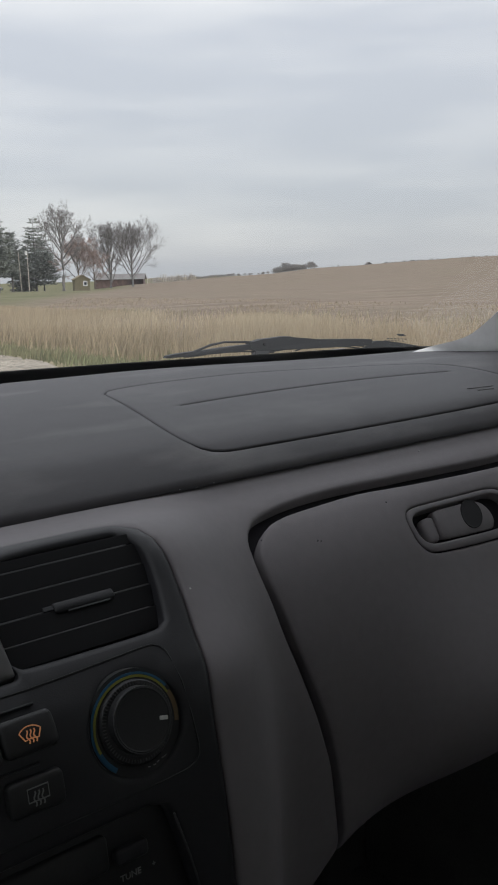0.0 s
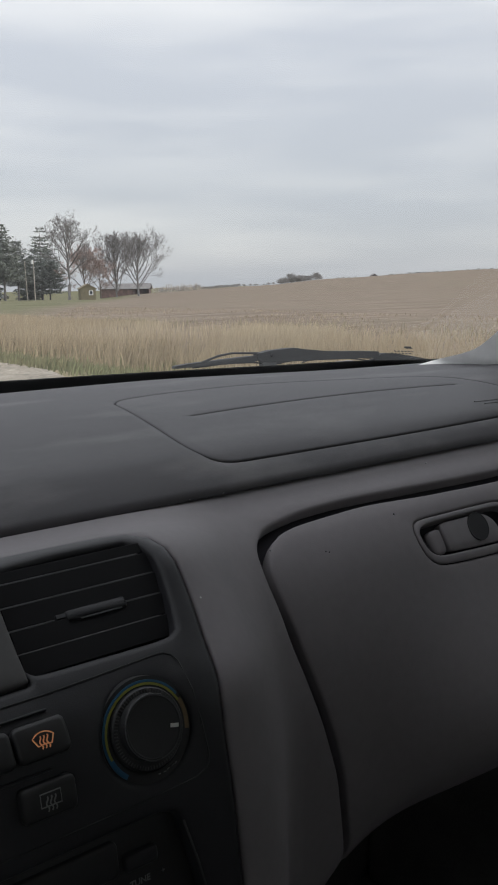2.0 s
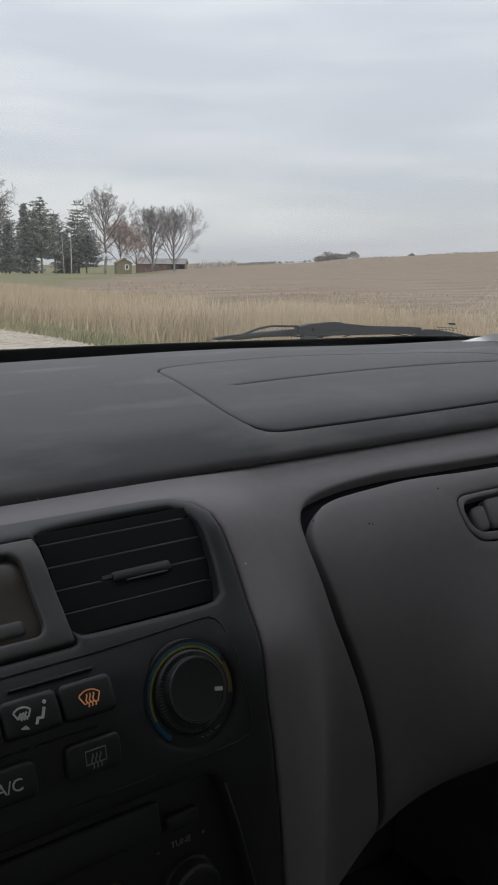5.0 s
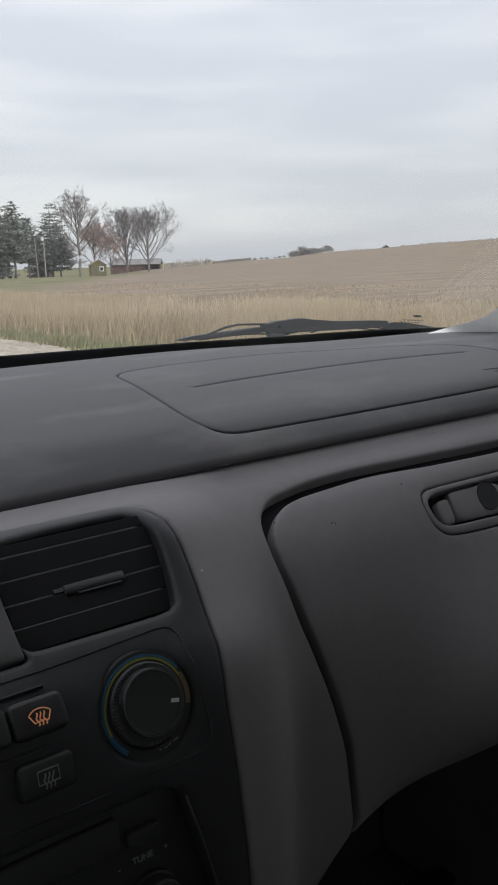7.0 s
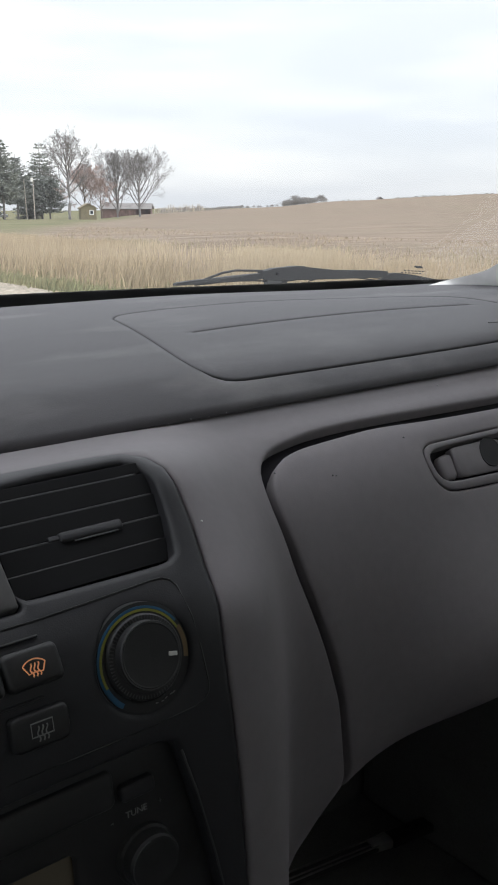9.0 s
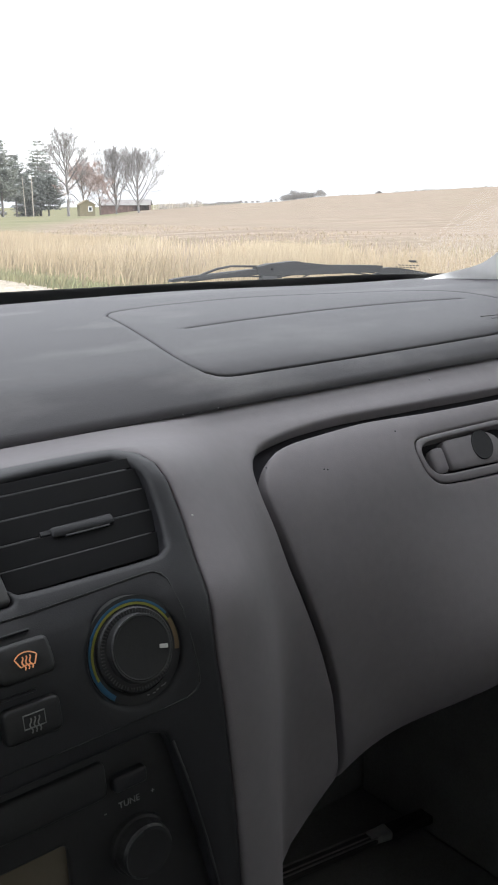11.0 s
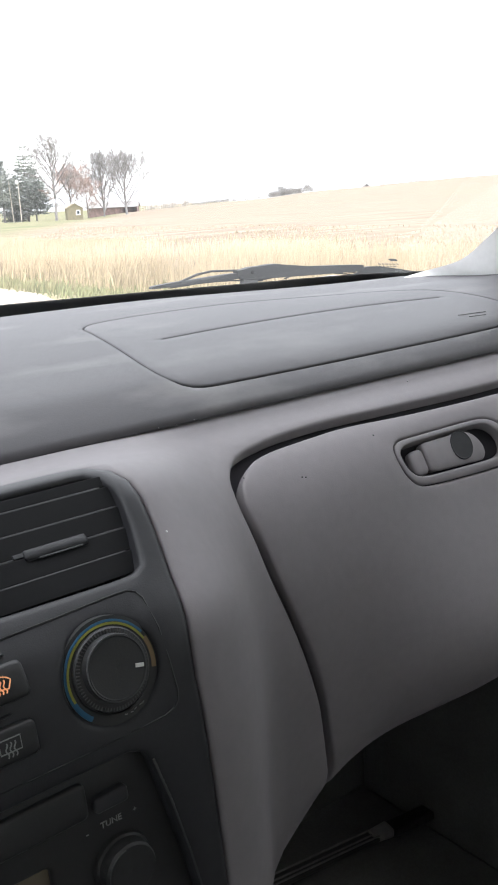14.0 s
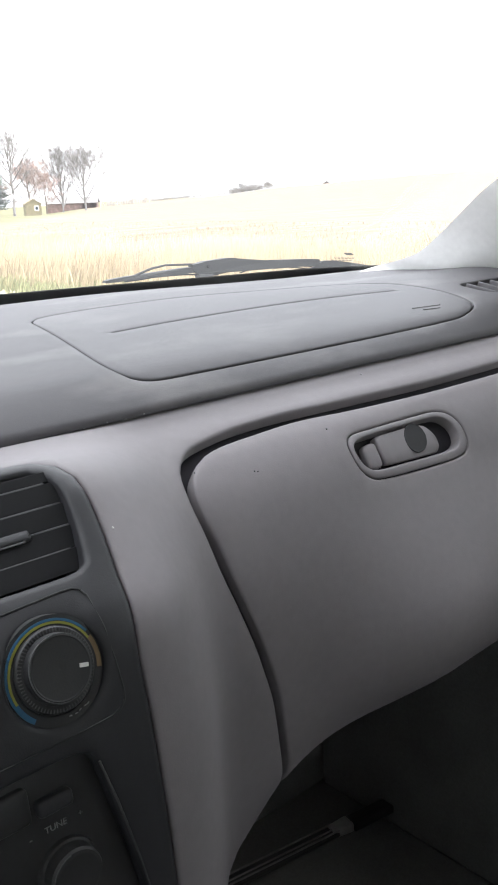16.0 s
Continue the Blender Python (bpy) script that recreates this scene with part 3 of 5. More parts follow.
for k in range(6):
    u = .155 + .0135 * k
    part("vane", placed(boxes(((-.0007, .016, -.058), (.0007, .034, .004))), pose(u, .385, EYE - .126, -40)), DARK, vent)
tab_m = pose(.1930, .3640, EYE - .1490, 38, 0, 0)
bm = bmesh.new()
box(bm, (-.0165, -.0038, -.0017), (.0165, .002, .0017), .0015)
part("vent_tab", placed(bm, tab_m), BEZEL, vent, "sliding tab on the louvre", smooth=True)
# Ribs in the pale colour: highlights on the tab's top, put into the colour.
for k in (-1, 1):
    part("rib", placed(boxes(((-.010, -.0043, .0006 * k - .0003), (.013, -.0034, .0006 * k + .0003), .0002)), tab_m), EDGE, vent)
part("vent_tab_stem", placed(boxes(((-.0215, -.0014, -.0006), (-.0155, .0012, .0006), .0005)), tab_m), BEZEL, vent)

# the clock housing beside the vent
clock = part("clock_housing", shell(face, grow(clock_line, -.0006), [rounded(.058, .066, .1335, .102, .006)], step=.008, r=.0015, proud=.0015, deep=.012, hole_deep=.004), CLOCK, panel, "grey clock housing")
part("clock_window", shell(face, rounded(.0575, .0655, .135, .1025, .006), step=.009, r=.001, proud=-.0025, deep=.002), mat("clock_face", (0.05, 0.042, 0.036), 0.3, vary=0.25, scale=30), clock)
part("clock_button", shell(face, rounded(.106, .093, .126, .099, .002), step=.005, r=.0015, proud=-.001, deep=.004), CLOCK, clock)

# the temperature dial
dm = on(face, .1902, .1436, 0.0)
km_cap = on(face, .1893, .1413, 0.0)
km_skirt = on(face, .1896, .1424, 0.0)
dial = part("dial", lathe([(.0245, -.012), (.0245, -.0022), (.0190, -.0018), (.0200, -.004), (.001, -.0042)], 56, dm), BLACK, panel, "round climate dial with blue and yellow scale", smooth=False)
for name, mt, r, w, a0, a1 in (("scale_blue", BLUE_MARK, .0223, .0011, 226, 32), ("scale_blue", BLUE_MARK, .0216, .0022, 230, 200), ("scale_yellow", YELLOW_MARK, .0210, .0011, 200, 24), ("scale_orange", ORANGE_MARK, .0216, .0022, 25, -14)):
    part(name, placed(strip(arc(r, a0, a1), w, .0005), dm @ pose(0, 0, -.0022)), mt, dial)
part("knob_skirt", lathe([(.0186, -.004), (.0186, .0006), (.0180, .0014), (.0156, .0020), (.0150, .0022)], 56, km_skirt), BLACK, dial, smooth=False)
for k in range(72):
    w = radians(k * 5)
    part("ridge", placed(boxes(((-.00025, 0, .0002), (.00025, .0016, .0019))), km_skirt @ Matrix.Rotation(w, 4, "Z") @ Matrix.Translation((0, .0162, 0.0))), SLAT, dial)
part("knob_cap", lathe([(.0150, -.002), (.0148, .0058), (.0145, .0066), (.0137, .0071), (.0131, .0068), (.0003, .0062)], 48, km_cap), BLACK, dial, smooth=False)
part("knob_edge", placed(strip(arc(.0143, 0, 352.5, 47), .0005, .0009, True), km_cap @ pose(0, 0, .0061)), SLAT, dial)
part("knob_marker", placed(boxes(((.0088, -.0009, .0064), (.0130, .0009, .0071), .0002)), km_cap @ pose(0, 0, 0, 0, 0, -13)), WHITE_MARK, dial, "white pointer mark")
for k, (a, rr) in enumerate(((-62, .0212), (-70, .0208), (-76, .0210), (-58, .0216), (-84, .0205))):
    part("scuff", placed(boxes(((-.0007, -.0002, 0), (.0006, .0002, .0004))), dm @ pose(rr * math.cos(radians(a)), rr * math.sin(radians(a)), -.0020, 0, 0, a + 75 + 20 * (k % 2))), GREY_MARK, dial, "pale scuff")



def push_button(u0, v0, u1, v1):
    b = part("push_button", shell(face, rounded(u0, v0, u1, v1, .0028), step=.006, r=.0022, proud=.0058, deep=.0055), BLACK, panel)
    return b, on(face, (u0 + u1) / 2, (v0 + v1) / 2, .0059)


def lines(name, m, paths, w, material, parent, label):
    part(name, placed(merged(*[strip(p, w, .00025, c) for p, c in paths]), m), material, parent, label)


def wave(x, y0, y1):
    return [(x + .0005 * math.sin(k * 1.1), y0 + (y1 - y0) * k / 8) for k in range(9)]


def fan(x=0.0, y=0.0, s=1.0):
    """The outline of a windscreen in a defrost sign."""
    top = [(x + s * .0048 * math.sin(radians(a)) / math.sin(radians(50)), y + s * (.0009 + .0058 * (math.cos(radians(a)) - math.cos(radians(50))))) for a in range(-50, 51, 10)]
    return top + [(x + s * .0030, y - s * .0026), (x + s * .0010, y - s * .0022), (x - s * .0010, y - s * .0022), (x - s * .0030, y - s * .0026)]


b1, m1 = push_button(0.1265, 0.1248, 0.1506, 0.1388)
lines("icon", m1, [(fan(), True)] + [(wave(dx, -.0040, .0014), False) for dx in (-.0016, 0, .0016)], .00055, AMBER, b1, "lit orange windscreen defrost sign")
b2, m2 = push_button(0.1010, 0.1248, 0.1255, 0.1388)
lines("icon", m2, [(fan(-.0042, .0016, .75), True)] + [(wave(dx, -.0012, .0018), False) for dx in (-.0054, -.0042, -.0030)] + [([(.0002, -.0042), (.0014, -.0018), (.0034, -.0020), (.0050, .0016)], False), ([(.0006, -.0042), (.0018, -.0022), (.0036, -.0026), (.0054, .0014)], False), ([(.0052, .0036), (.0058, .0042), (.0064, .0036), (.0058, .0029)], True), ([(-.0062, -.0042), (-.0030, -.0050), (-.0040, -.0038)], True)], .0008, WHITE_MARK, b2, "pale windscreen and seated figure sign")
b3, m3 = push_button(0.0755, 0.1248, 0.1000, 0.1388)
lines("icon", m3, [([(-.003, -.003), (.001, -.003), (.003, .001)], False)], .0008, WHITE_MARK, b3, "pale air flow sign")
b4, m4 = push_button(0.1240, 0.1470, 0.1490, 0.1612)
lines("icon", m4, [([(-.0046, -.0018), (.0046, -.0018), (.0046, .0038), (-.0046, .0038)], True)] + [(wave(dx, -.0040, .0022), False) for dx in (-.0018, 0, .0018)], .00055, GREY_MARK, b4, "pale rear window defrost sign")
b5, m5 = push_button(0.0865, 0.1470, 0.1110, 0.1612)
letters("icon", "A/C", .0070, m5 @ pose(0, 0, .0001), WHITE_MARK, b5, label="white air conditioning letters")
for u0, u1, v in ((.108, .146, .1208), (.070, .104, .1208), (.113, .1412, .1436), (.085, .110, .1436)):
    part("ridge", placed(boxes(((-(u1 - u0) / 2, -.0006, 0), ((u1 - u0) / 2, .0006, .0016), .0005)), on(face, (u0 + u1) / 2, v, .0010)), BEZEL, panel)

# ---------------------------------------------------------------- radio
radio = thing("car_radio", (0.08, 0.31, EYE - 0.28), "black car radio with round tuning knob and dim display", "radio")
part("radio_face", shell(face, grow(radio_line, .0012), [rounded(.03, .216, .1475, .262, .003)], step=.009, r=.002, proud=-.006, deep=.006, hole_deep=.004), BLACK, radio)
part("display", shell(face, rounded(.029, .215, .1485, .263, .003), step=.012, r=.001, proud=-.009, deep=.002), DISPLAY, radio, "dim amber-grey display window")
part("cassette_door", shell(face, rounded(.02, .186, .168, .203, .003), step=.008, r=.002, proud=-.003, deep=.004), BLACK, radio)
part("radio_button", shell(face, rounded(.1705, .1950, .1875, .2025, .002), step=.005, r=.0015, proud=-.002, deep=.005), BEZEL, radio)
letters("lettering", "TUNE", .0042, on(face, .1785, .2097, -.0055), GREY_MARK, radio, label="small grey lettering")
letters("lettering", "+", .0036, on(face, .1908, .2097, -.0055), GREY_MARK, radio)
letters("lettering", "-", .0045, on(face, .1663, .2101, -.0055), GREY_MARK, radio)
km = on(face, .1808, .2292, -.006)
part("tuning_knob", lathe([(.0145, 0), (.0140, .002), (.0130, .0028), (.0126, .0085), (.0118, .0098), (.0104, .0100), (.0003, .0092)], 40, km), BLACK, radio, "round ribbed tuning knob")
# Paler arc on the left only: a highlight modelled as a raised line.
part("knob_edge", placed(strip(arc(.0116, 100, 260, 30), .0005, .0006), km @ pose(0, 0, .0095)), SLAT, radio)
edge_path = [face(np.array([u]), np.array([v]), np.array([-.0014]))[0] for u, v in ((.2005, .188), (.2065, .210), (.2135, .238), (.2205, .270), (.2225, .295))]
part("chrome_edge", tube(edge_path, [.0006] * 5, 6), SLAT, radio, "worn shiny edge")

# ---------------------------------------------------------------- car: windscreen, pillars, roof, doors, floor
car = thing("car", (0.15, -0.4, 0.0), "small saloon car seen from inside, pale grey pillar trim", "car")
SLOPE = math.tan(radians(31))
ROOF_Z = EYE + 0.30


def screen(x, z):
    """The windscreen: how far ahead it lies at that side and height."""
    return windscreen_foot(x) + 0.012 - (z - EYE + 0.10) / SLOPE * (1 - 0.06 * (x - 0.15) ** 2)


def screen_x(z):
    return 1.10 - 0.30 * (z - EYE + 0.10)


vs, fs = [], []
NX, NZ = 24, 12
for j in range(NZ + 1):
    z = EYE - 0.150 + (ROOF_Z + 0.01 - EYE + 0.150) * j / NZ
    w = screen_x(z) - 0.15
    for i in range(NX + 1):
        x = 0.15 - w + 2 * w * i / NX
        vs.append((x, screen(x, z), z))
for j in range(NZ):
    for i in range(NX):
        a = j * (NX + 1) + i
        fs.append((a, a + 1, a + NX + 2, a + NX + 1))
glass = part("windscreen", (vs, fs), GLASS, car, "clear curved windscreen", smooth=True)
glass.visible_shadow = False
def glass_mark(x0, x1, z, r):
    part("glass_marking", tube([(x0, screen(x0, EYE + z) + .004, EYE + z), (x1, screen(x1, EYE + z - .0006) + .004, EYE + z - .0006)], [r, r], 4), RUBBER, car, "tiny printed mark on the glass")


glass_mark(.879, .889, -.0798, .0009)
glass_mark(.883, .893, -.0814, .0006)
for z in (-.0848, -.0876):
    for k in range(6):
        x0 = .872 + .0052 * k
        glass_mark(x0, x0 + .0034, z - .0004 * k, .0006)
# black ceramic band along the foot of the glass, and the cowl below it
foot = [(x, screen(x, EYE - .125) + .002, EYE - .125) for x in np.linspace(-.66, .95, 60)]
band_top = smooth_through(np.linspace(-.66, .95, 60), np.array((-.66, 0, .3, .58, .72, .85, .95)), np.array((-.0985, -.0962, -.0966, -.0976, -.0978, -.0970, -.0992)))
head = [(x, screen(x, EYE + z) + .002, EYE + z) for x, z in zip(np.linspace(-.66, .95, 60), band_top)]
part("frit_band", (foot + head, [(i, i + 1, 60 + i + 1, 60 + i) for i in range(59)]), mat("black_ceramic", (0.019, 0.019, 0.021), 0.35, vary=0.1, scale=30), car, "black band along the foot of the windscreen")
cowl_a = [(x, windscreen_foot(x) - .02, EYE - .165) for x in np.linspace(-.68, .98, 30)]
cowl_b = [(x, windscreen_foot(x) + .30, EYE - .20) for x in np.linspace(-.68, .98, 30)]
cowl_c = [(x, windscreen_foot(x) + 1.25, EYE - .34) for x in np.linspace(-.68, .98, 30)]
cowl_d = [(x, windscreen_foot(x) + 1.32, EYE - .85) for x in np.linspace(-.68, .98, 30)]
part("cowl", (cowl_a + cowl_b, [(i, i + 1, 30 + i + 1, 30 + i) for i in range(29)]), BLACK, car)
part("bonnet", (cowl_b + cowl_c + cowl_d, [(i + k, i + 1 + k, 30 + i + 1 + k, 30 + i + k) for k in (0, 30) for i in range(29)]), PAINT, car)

for x in (-.70, .965):
    wing = [(.80, EYE - .17), (1.20, EYE - .20), (2.12, EYE - .35), (2.20, EYE - .60), (2.20, .30), (1.92, .24), (1.86, .50), (1.68, .64), (1.44, .64), (1.26, .50), (1.20, .24), (.80, .20)]
    n_w = len(wing)
    part("wing", ([(x + dx, y, z) for dx in (0, .035) for y, z in wing], [tuple(range(n_w)), tuple(range(2 * n_w - 1, n_w - 1, -1))] + [(i, (i + 1) % n_w, n_w + (i + 1) % n_w, n_w + i) for i in range(n_w)]), PAINT, car)
part("bumper", boxes(((-.66, 2.10, .26), (.96, 2.28, .50), .05)), PAINT, car, smooth=True)
part("boot", boxes(((-.66, -2.35, .40), (.96, -1.78, EYE - .24), .09)), PAINT, car, smooth=True)
for x in (-.60, .90):
    for y in (1.56, -1.45):
        wheel = part("wheel", lathe([(.18, -.09), (.28, -.085), (.30, -.05), (.30, .05), (.28, .085), (.18, .09)], 28, pose(x, y, .30, 0, 90)), RUBBER, car, "black tyre")
        part("rim", lathe([(.19, -.10), (.17, -.06), (.17, .06), (.19, .10)], 24, pose(x, y, .30, 0, 90)), STEEL, wheel)

# the pillar trim beside the windscreen: a broad moulded strip
def pillar(side):
    left = [(0.866, 0.750, -0.105), (0.883, 0.745, -0.100), (0.901, 0.735, -0.095), (0.912, 0.700, -0.085), (0.918, 0.680, -0.075), (0.920, 0.650, -0.051), (0.912, 0.600, -0.013), (0.905, 0.560, 0.012), (.845, .44, .075), (.80, .30, .165), (.76, .18, .235)]
    vs, fs = [], []
    n = 9
    P = np.array(left)
    t = np.linspace(0, len(P) - 1, 56)
    i = np.clip(t.astype(int), 0, len(P) - 2)
    s = (t - i)[:, None]
    m = np.zeros_like(P)
    m[1:-1] = (P[2:] - P[:-2]) / 2
    m[0], m[-1] = P[1] - P[0], P[-1] - P[-2]
    C = (2 * s**3 - 3 * s**2 + 1) * P[i] + (s**3 - 2 * s**2 + s) * m[i] + (-2 * s**3 + 3 * s**2) * P[i + 1] + (s**3 - s**2) * m[i + 1]
    for c in C:
        for k in range(n):
            q = k / (n - 1)
            bulge = .022 * math.sin(math.pi * q) if k else 0
            up = min(max((c[2] + .11) / .09, 0), 1)   # the foot faces the cabin and dips behind the dashboard
            x = c[0] + (.10 + .015 * up) * q - bulge * .6
            y = c[1] - (.06 + .145 * up) * q - bulge * .5
            z = c[2] + up * (.03 * q * q - .03 * q * (1 - q)) - .06 * (1 - up) * q
            vs.append((.15 + side * (x - .15), y, z + EYE))
    for j in range(len(C) - 1):
        for k in range(n - 1):
            a = j * n + k
            fs.append((a, a + 1, a + n + 1, a + n))
    # the outer side of the pillar, towards the glass
    o = len(vs)
    for c in C:
        vs.append((.15 + side * (c[0] + .004 - .15), c[1] + .004, c[2] + EYE - .001))
        vs.append((.15 + side * (c[0] + .075 - .15), c[1] + .055, c[2] + EYE - .012))
    for j in range(len(C) - 1):
        fs.append((o + 2 * j, o + 2 * j + 1, o + 2 * j + 3, o + 2 * j + 2))
    return vs, fs


part("pillar_trim", pillar(1), TRIM, car, "pale grey windscreen pillar trim", smooth=True)
sail = [(.985, .700, -.100), (.995, .600, -.060), (.998, .480, -.010), (.986, .385, .036), (.980, .33, .040), (.975, .33, -.118), (.975, .700, -.118)]
part("sail_panel", ([(x + dx, y, z + EYE) for dx in (0, .012) for x, y, z in sail], [tuple(range(7)), tuple(range(13, 6, -1))] + [(i, (i + 1) % 7, 7 + (i + 1) % 7, 7 + i) for i in range(7)]), TRIM, car)
part("pillar_trim", pillar(-1), TRIM, car, "pale grey windscreen pillar trim", smooth=True)
# Unseen cabin parts: they close the car and shape the light inside.
XL, XR = -0.64, 0.94
part("headliner", boxes(((XL, -1.75, ROOF_Z), (XR, screen(.15, ROOF_Z) + .01, ROOF_Z + .03), .008)), CLOTH, car, "pale grey cloth headliner")
part("roof_panel", boxes(((XL - .03, -1.8, ROOF_Z + .034), (XR + .03, screen(.15, ROOF_Z) + .03, ROOF_Z + .05), .01)), PAINT, car)
for side, x in ((1, XR), (-1, XL)):
    x0, x1 = (x, x + .05) if side > 0 else (x - .05, x)
    part("door_panel", boxes(((x0, -1.7, .28), (x1, .98, EYE - .115), .012)), DOORTRIM, car, "grey cloth and vinyl door panel")
    part("door_sill", boxes(((x0 + .004, -1.7, .16), (x1 - .004, .98, .276), .006)), BLACK, car)
    part("door_frame", boxes(((x0 + .01, -.48, EYE - .112), (x1, -.36, ROOF_Z - .002), .008)), TRIM, car)
    part("roof_rail", boxes(((x0 + .01, -1.7, ROOF_Z - .03), (x1, .10, ROOF_Z + .03), .008)), TRIM, car)
# Unseen glass and rear pillars; the pillars narrow the light from behind.
for x in (XR + .035, XL - .035):
    base = EYE - .112
    for name, outline in (("door_glass", [(.66, base), (.12, ROOF_Z - .03), (-.36, ROOF_Z - .03), (-.36, base)]), ("door_glass", [(-.48, base), (-.48, ROOF_Z - .03), (-1.35, ROOF_Z - .03), (-1.62, base)])):
        part(name, ([(x + dx, y, z) for dx in (-.002, .002) for y, z in outline], [(0, 1, 2, 3), (7, 6, 5, 4), (0, 4, 5, 1), (1, 5, 6, 2), (2, 6, 7, 3), (3, 7, 4, 0)]), TINTED, car).visible_shadow = False
    part("rear_pillar", ([(x + dx, y, z) for dx in (-.035, .012) for y, z in ((-1.62, base), (-1.35, ROOF_Z - .03), (-1.58, ROOF_Z - .03), (-1.74, base))], [(0, 1, 2, 3), (7, 6, 5, 4), (0, 4, 5, 1), (1, 5, 6, 2), (2, 6, 7, 3), (3, 7, 4, 0)]), TRIM, car)
part("rear_glass", ([(x, y + dy, z) for dy in (0, .004) for x, y, z in ((XL, -1.76, EYE - .25), (XR, -1.76, EYE - .25), (XR - .12, -1.60, ROOF_Z), (XL + .12, -1.60, ROOF_Z))], [(0, 1, 2, 3), (7, 6, 5, 4), (0, 4, 5, 1), (1, 5, 6, 2), (2, 6, 7, 3), (3, 7, 4, 0)]), TINTED, car).visible_shadow = False
part("floor_pan", boxes(((XL - .04, -1.7, .14), (XR + .04, 1.0, .18))), CARPET, car)
part("firewall", boxes(((XL - .04, .86, .16), (XR + .04, .90, EYE - .17))), CARPET, car)
part("tunnel", boxes(((.02, -.5, .18), (.24, .86, .36), .03)), CARPET, car)
part("rear_seat", boxes(((XL + .01, -1.55, .20), (XR - .01, -1.0, .52), .06), ((XL + .01, -1.60, .45), (XR - .01, -1.42, EYE - .22), .06)), SEATS, car, smooth=True)
part("kick_panel", boxes(((XR - .03, .36, .18), (XR - .002, .855, EYE - .20), .008)), CARPET, car)
part("rear_deck", boxes(((XL, -1.75, .3), (XR, -1.70, EYE - .25))), SEATS, car)


# Unseen seats, set forward and tall to shade the lower dashboard.
def unseen_seat(x):
    part("seat_cushion", boxes(((x - .265, -.36, .32), (x + .265, .17, .50), .055)), SEATS, car, smooth=True)
    part("seat_backrest", placed(boxes(((-.265, -.07, 0), (.265, .07, .57), .06)), pose(x, -.36, .46, 14)), SEATS, car, smooth=True)
    part("seat_headrest", placed(boxes(((-.13, -.05, .60), (.13, .05, .75), .04)), pose(x, -.36, .46, 14)), SEATS, car, smooth=True)
    part("seat_base", boxes(((x - .2, -.32, .182), (x + .2, .08, .32), .01)), BLACK, car)


unseen_seat(.56)
unseen_seat(-.32)

# ---------------------------------------------------------------- wiper
def wiper():
    w = thing("windscreen_wiper", (.775, .93, EYE - .12), "black windscreen wiper parked along the foot of the glass", "wiper")

    def at(x, z, back=0.0):
        return (x, windscreen_foot(x) + .085 + back, EYE + z)

    def plate(points, thick, back=0.0):
        """A pressed plate: an upright outline with a little depth, following the glass."""
        bm = bmesh.new()
        out = spline(points, .006)
        front = [bm.verts.new(at(x, z, back - thick / 2)) for x, z in out]
        rear = [bm.verts.new(at(x, z, back + thick / 2)) for x, z in out]
        bm.faces.new(front)
        bm.faces.new(list(reversed(rear)))
        k = len(out)
        for i in range(k):
            bm.faces.new((front[i], front[(i + 1) % k], rear[(i + 1) % k], rear[i]))
        bmesh.ops.triangulate(bm, faces=[f for f in bm.faces if len(f.verts) > 4])
        bmesh.ops.recalc_face_normals(bm, faces=bm.faces)
        return bm

    part("wiper_arm", tube([at(.668, -.1000), at(.6871, -.0940), at(.7012, -.0893), at(.7191, -.0865), at(.755, -.0880)], [.0015, .0019, .0019, .0017, .0017], 8, .8), RUBBER, w, smooth=True)
    part("hub", plate([(.7512, -.0879), (.759, -.0871), (.7681, -.0849), (.7811, -.0843), (.7916, -.0831), (.8073, -.0831), (.8139, -.0868), (.8205, -.0883), (.871, -.0898), (.9193, -.0922), (.9194, -.0977), (.9142, -.1004), (.902, -.0985), (.8938, -.0946), (.871, -.0923), (.8364, -.0922), (.8127, -.0948), (.7969, -.0991), (.7838, -.1007), (.759, -.0998), (.7512, -.096)], .010), RUBBER, w)
    part("bolt", lathe([(.0022, -.002), (.0022, .001), (.001, .0016)], 8, Matrix.Translation(at(.7705, -.0915, -.0055)) @ pose(0, 0, 0, 90)), DARK, w)
    part("beam", plate([(.6404, -.1026), (.6417, -.0998), (.6631, -.0971), (.6858, -.0956), (.719, -.0929), (.7525, -.0914), (.7525, -.0981), (.7189, -.0990), (.6933, -.1002), (.668, -.1017)], .008), RUBBER, w)
    part("claw", tube([at(x, z) for x, z in ((.6654, -.103), (.6831, -.1018), (.701, -.1003), (.724, -.0997), (.7447, -.1000), (.7603, -.1013))], [.0010, .0012, .0012, .0011, .0011, .0012], 6), RUBBER, w, smooth=True)
    part("clip", plate([(.759, -.0978), (.768, -.0980), (.7772, -.0984), (.7772, -.1063), (.768, -.1062), (.759, -.1060)], .009), EDGE, w)
    part("clip", plate([(.7772, -.1002), (.781, -.1002), (.7851, -.1004), (.7851, -.1040), (.781, -.1040), (.7772, -.1040)], .006), RUBBER, w)
    part("claw", tube([at(x, z) for x, z in ((.7851, -.1017), (.7969, -.1004), (.8127, -.0964), (.8365, -.0939), (.8711, -.0939), (.8925, -.0961), (.902, -.1001), (.9115, -.1010))], [.0014] * 8, 6), RUBBER, w, smooth=True)
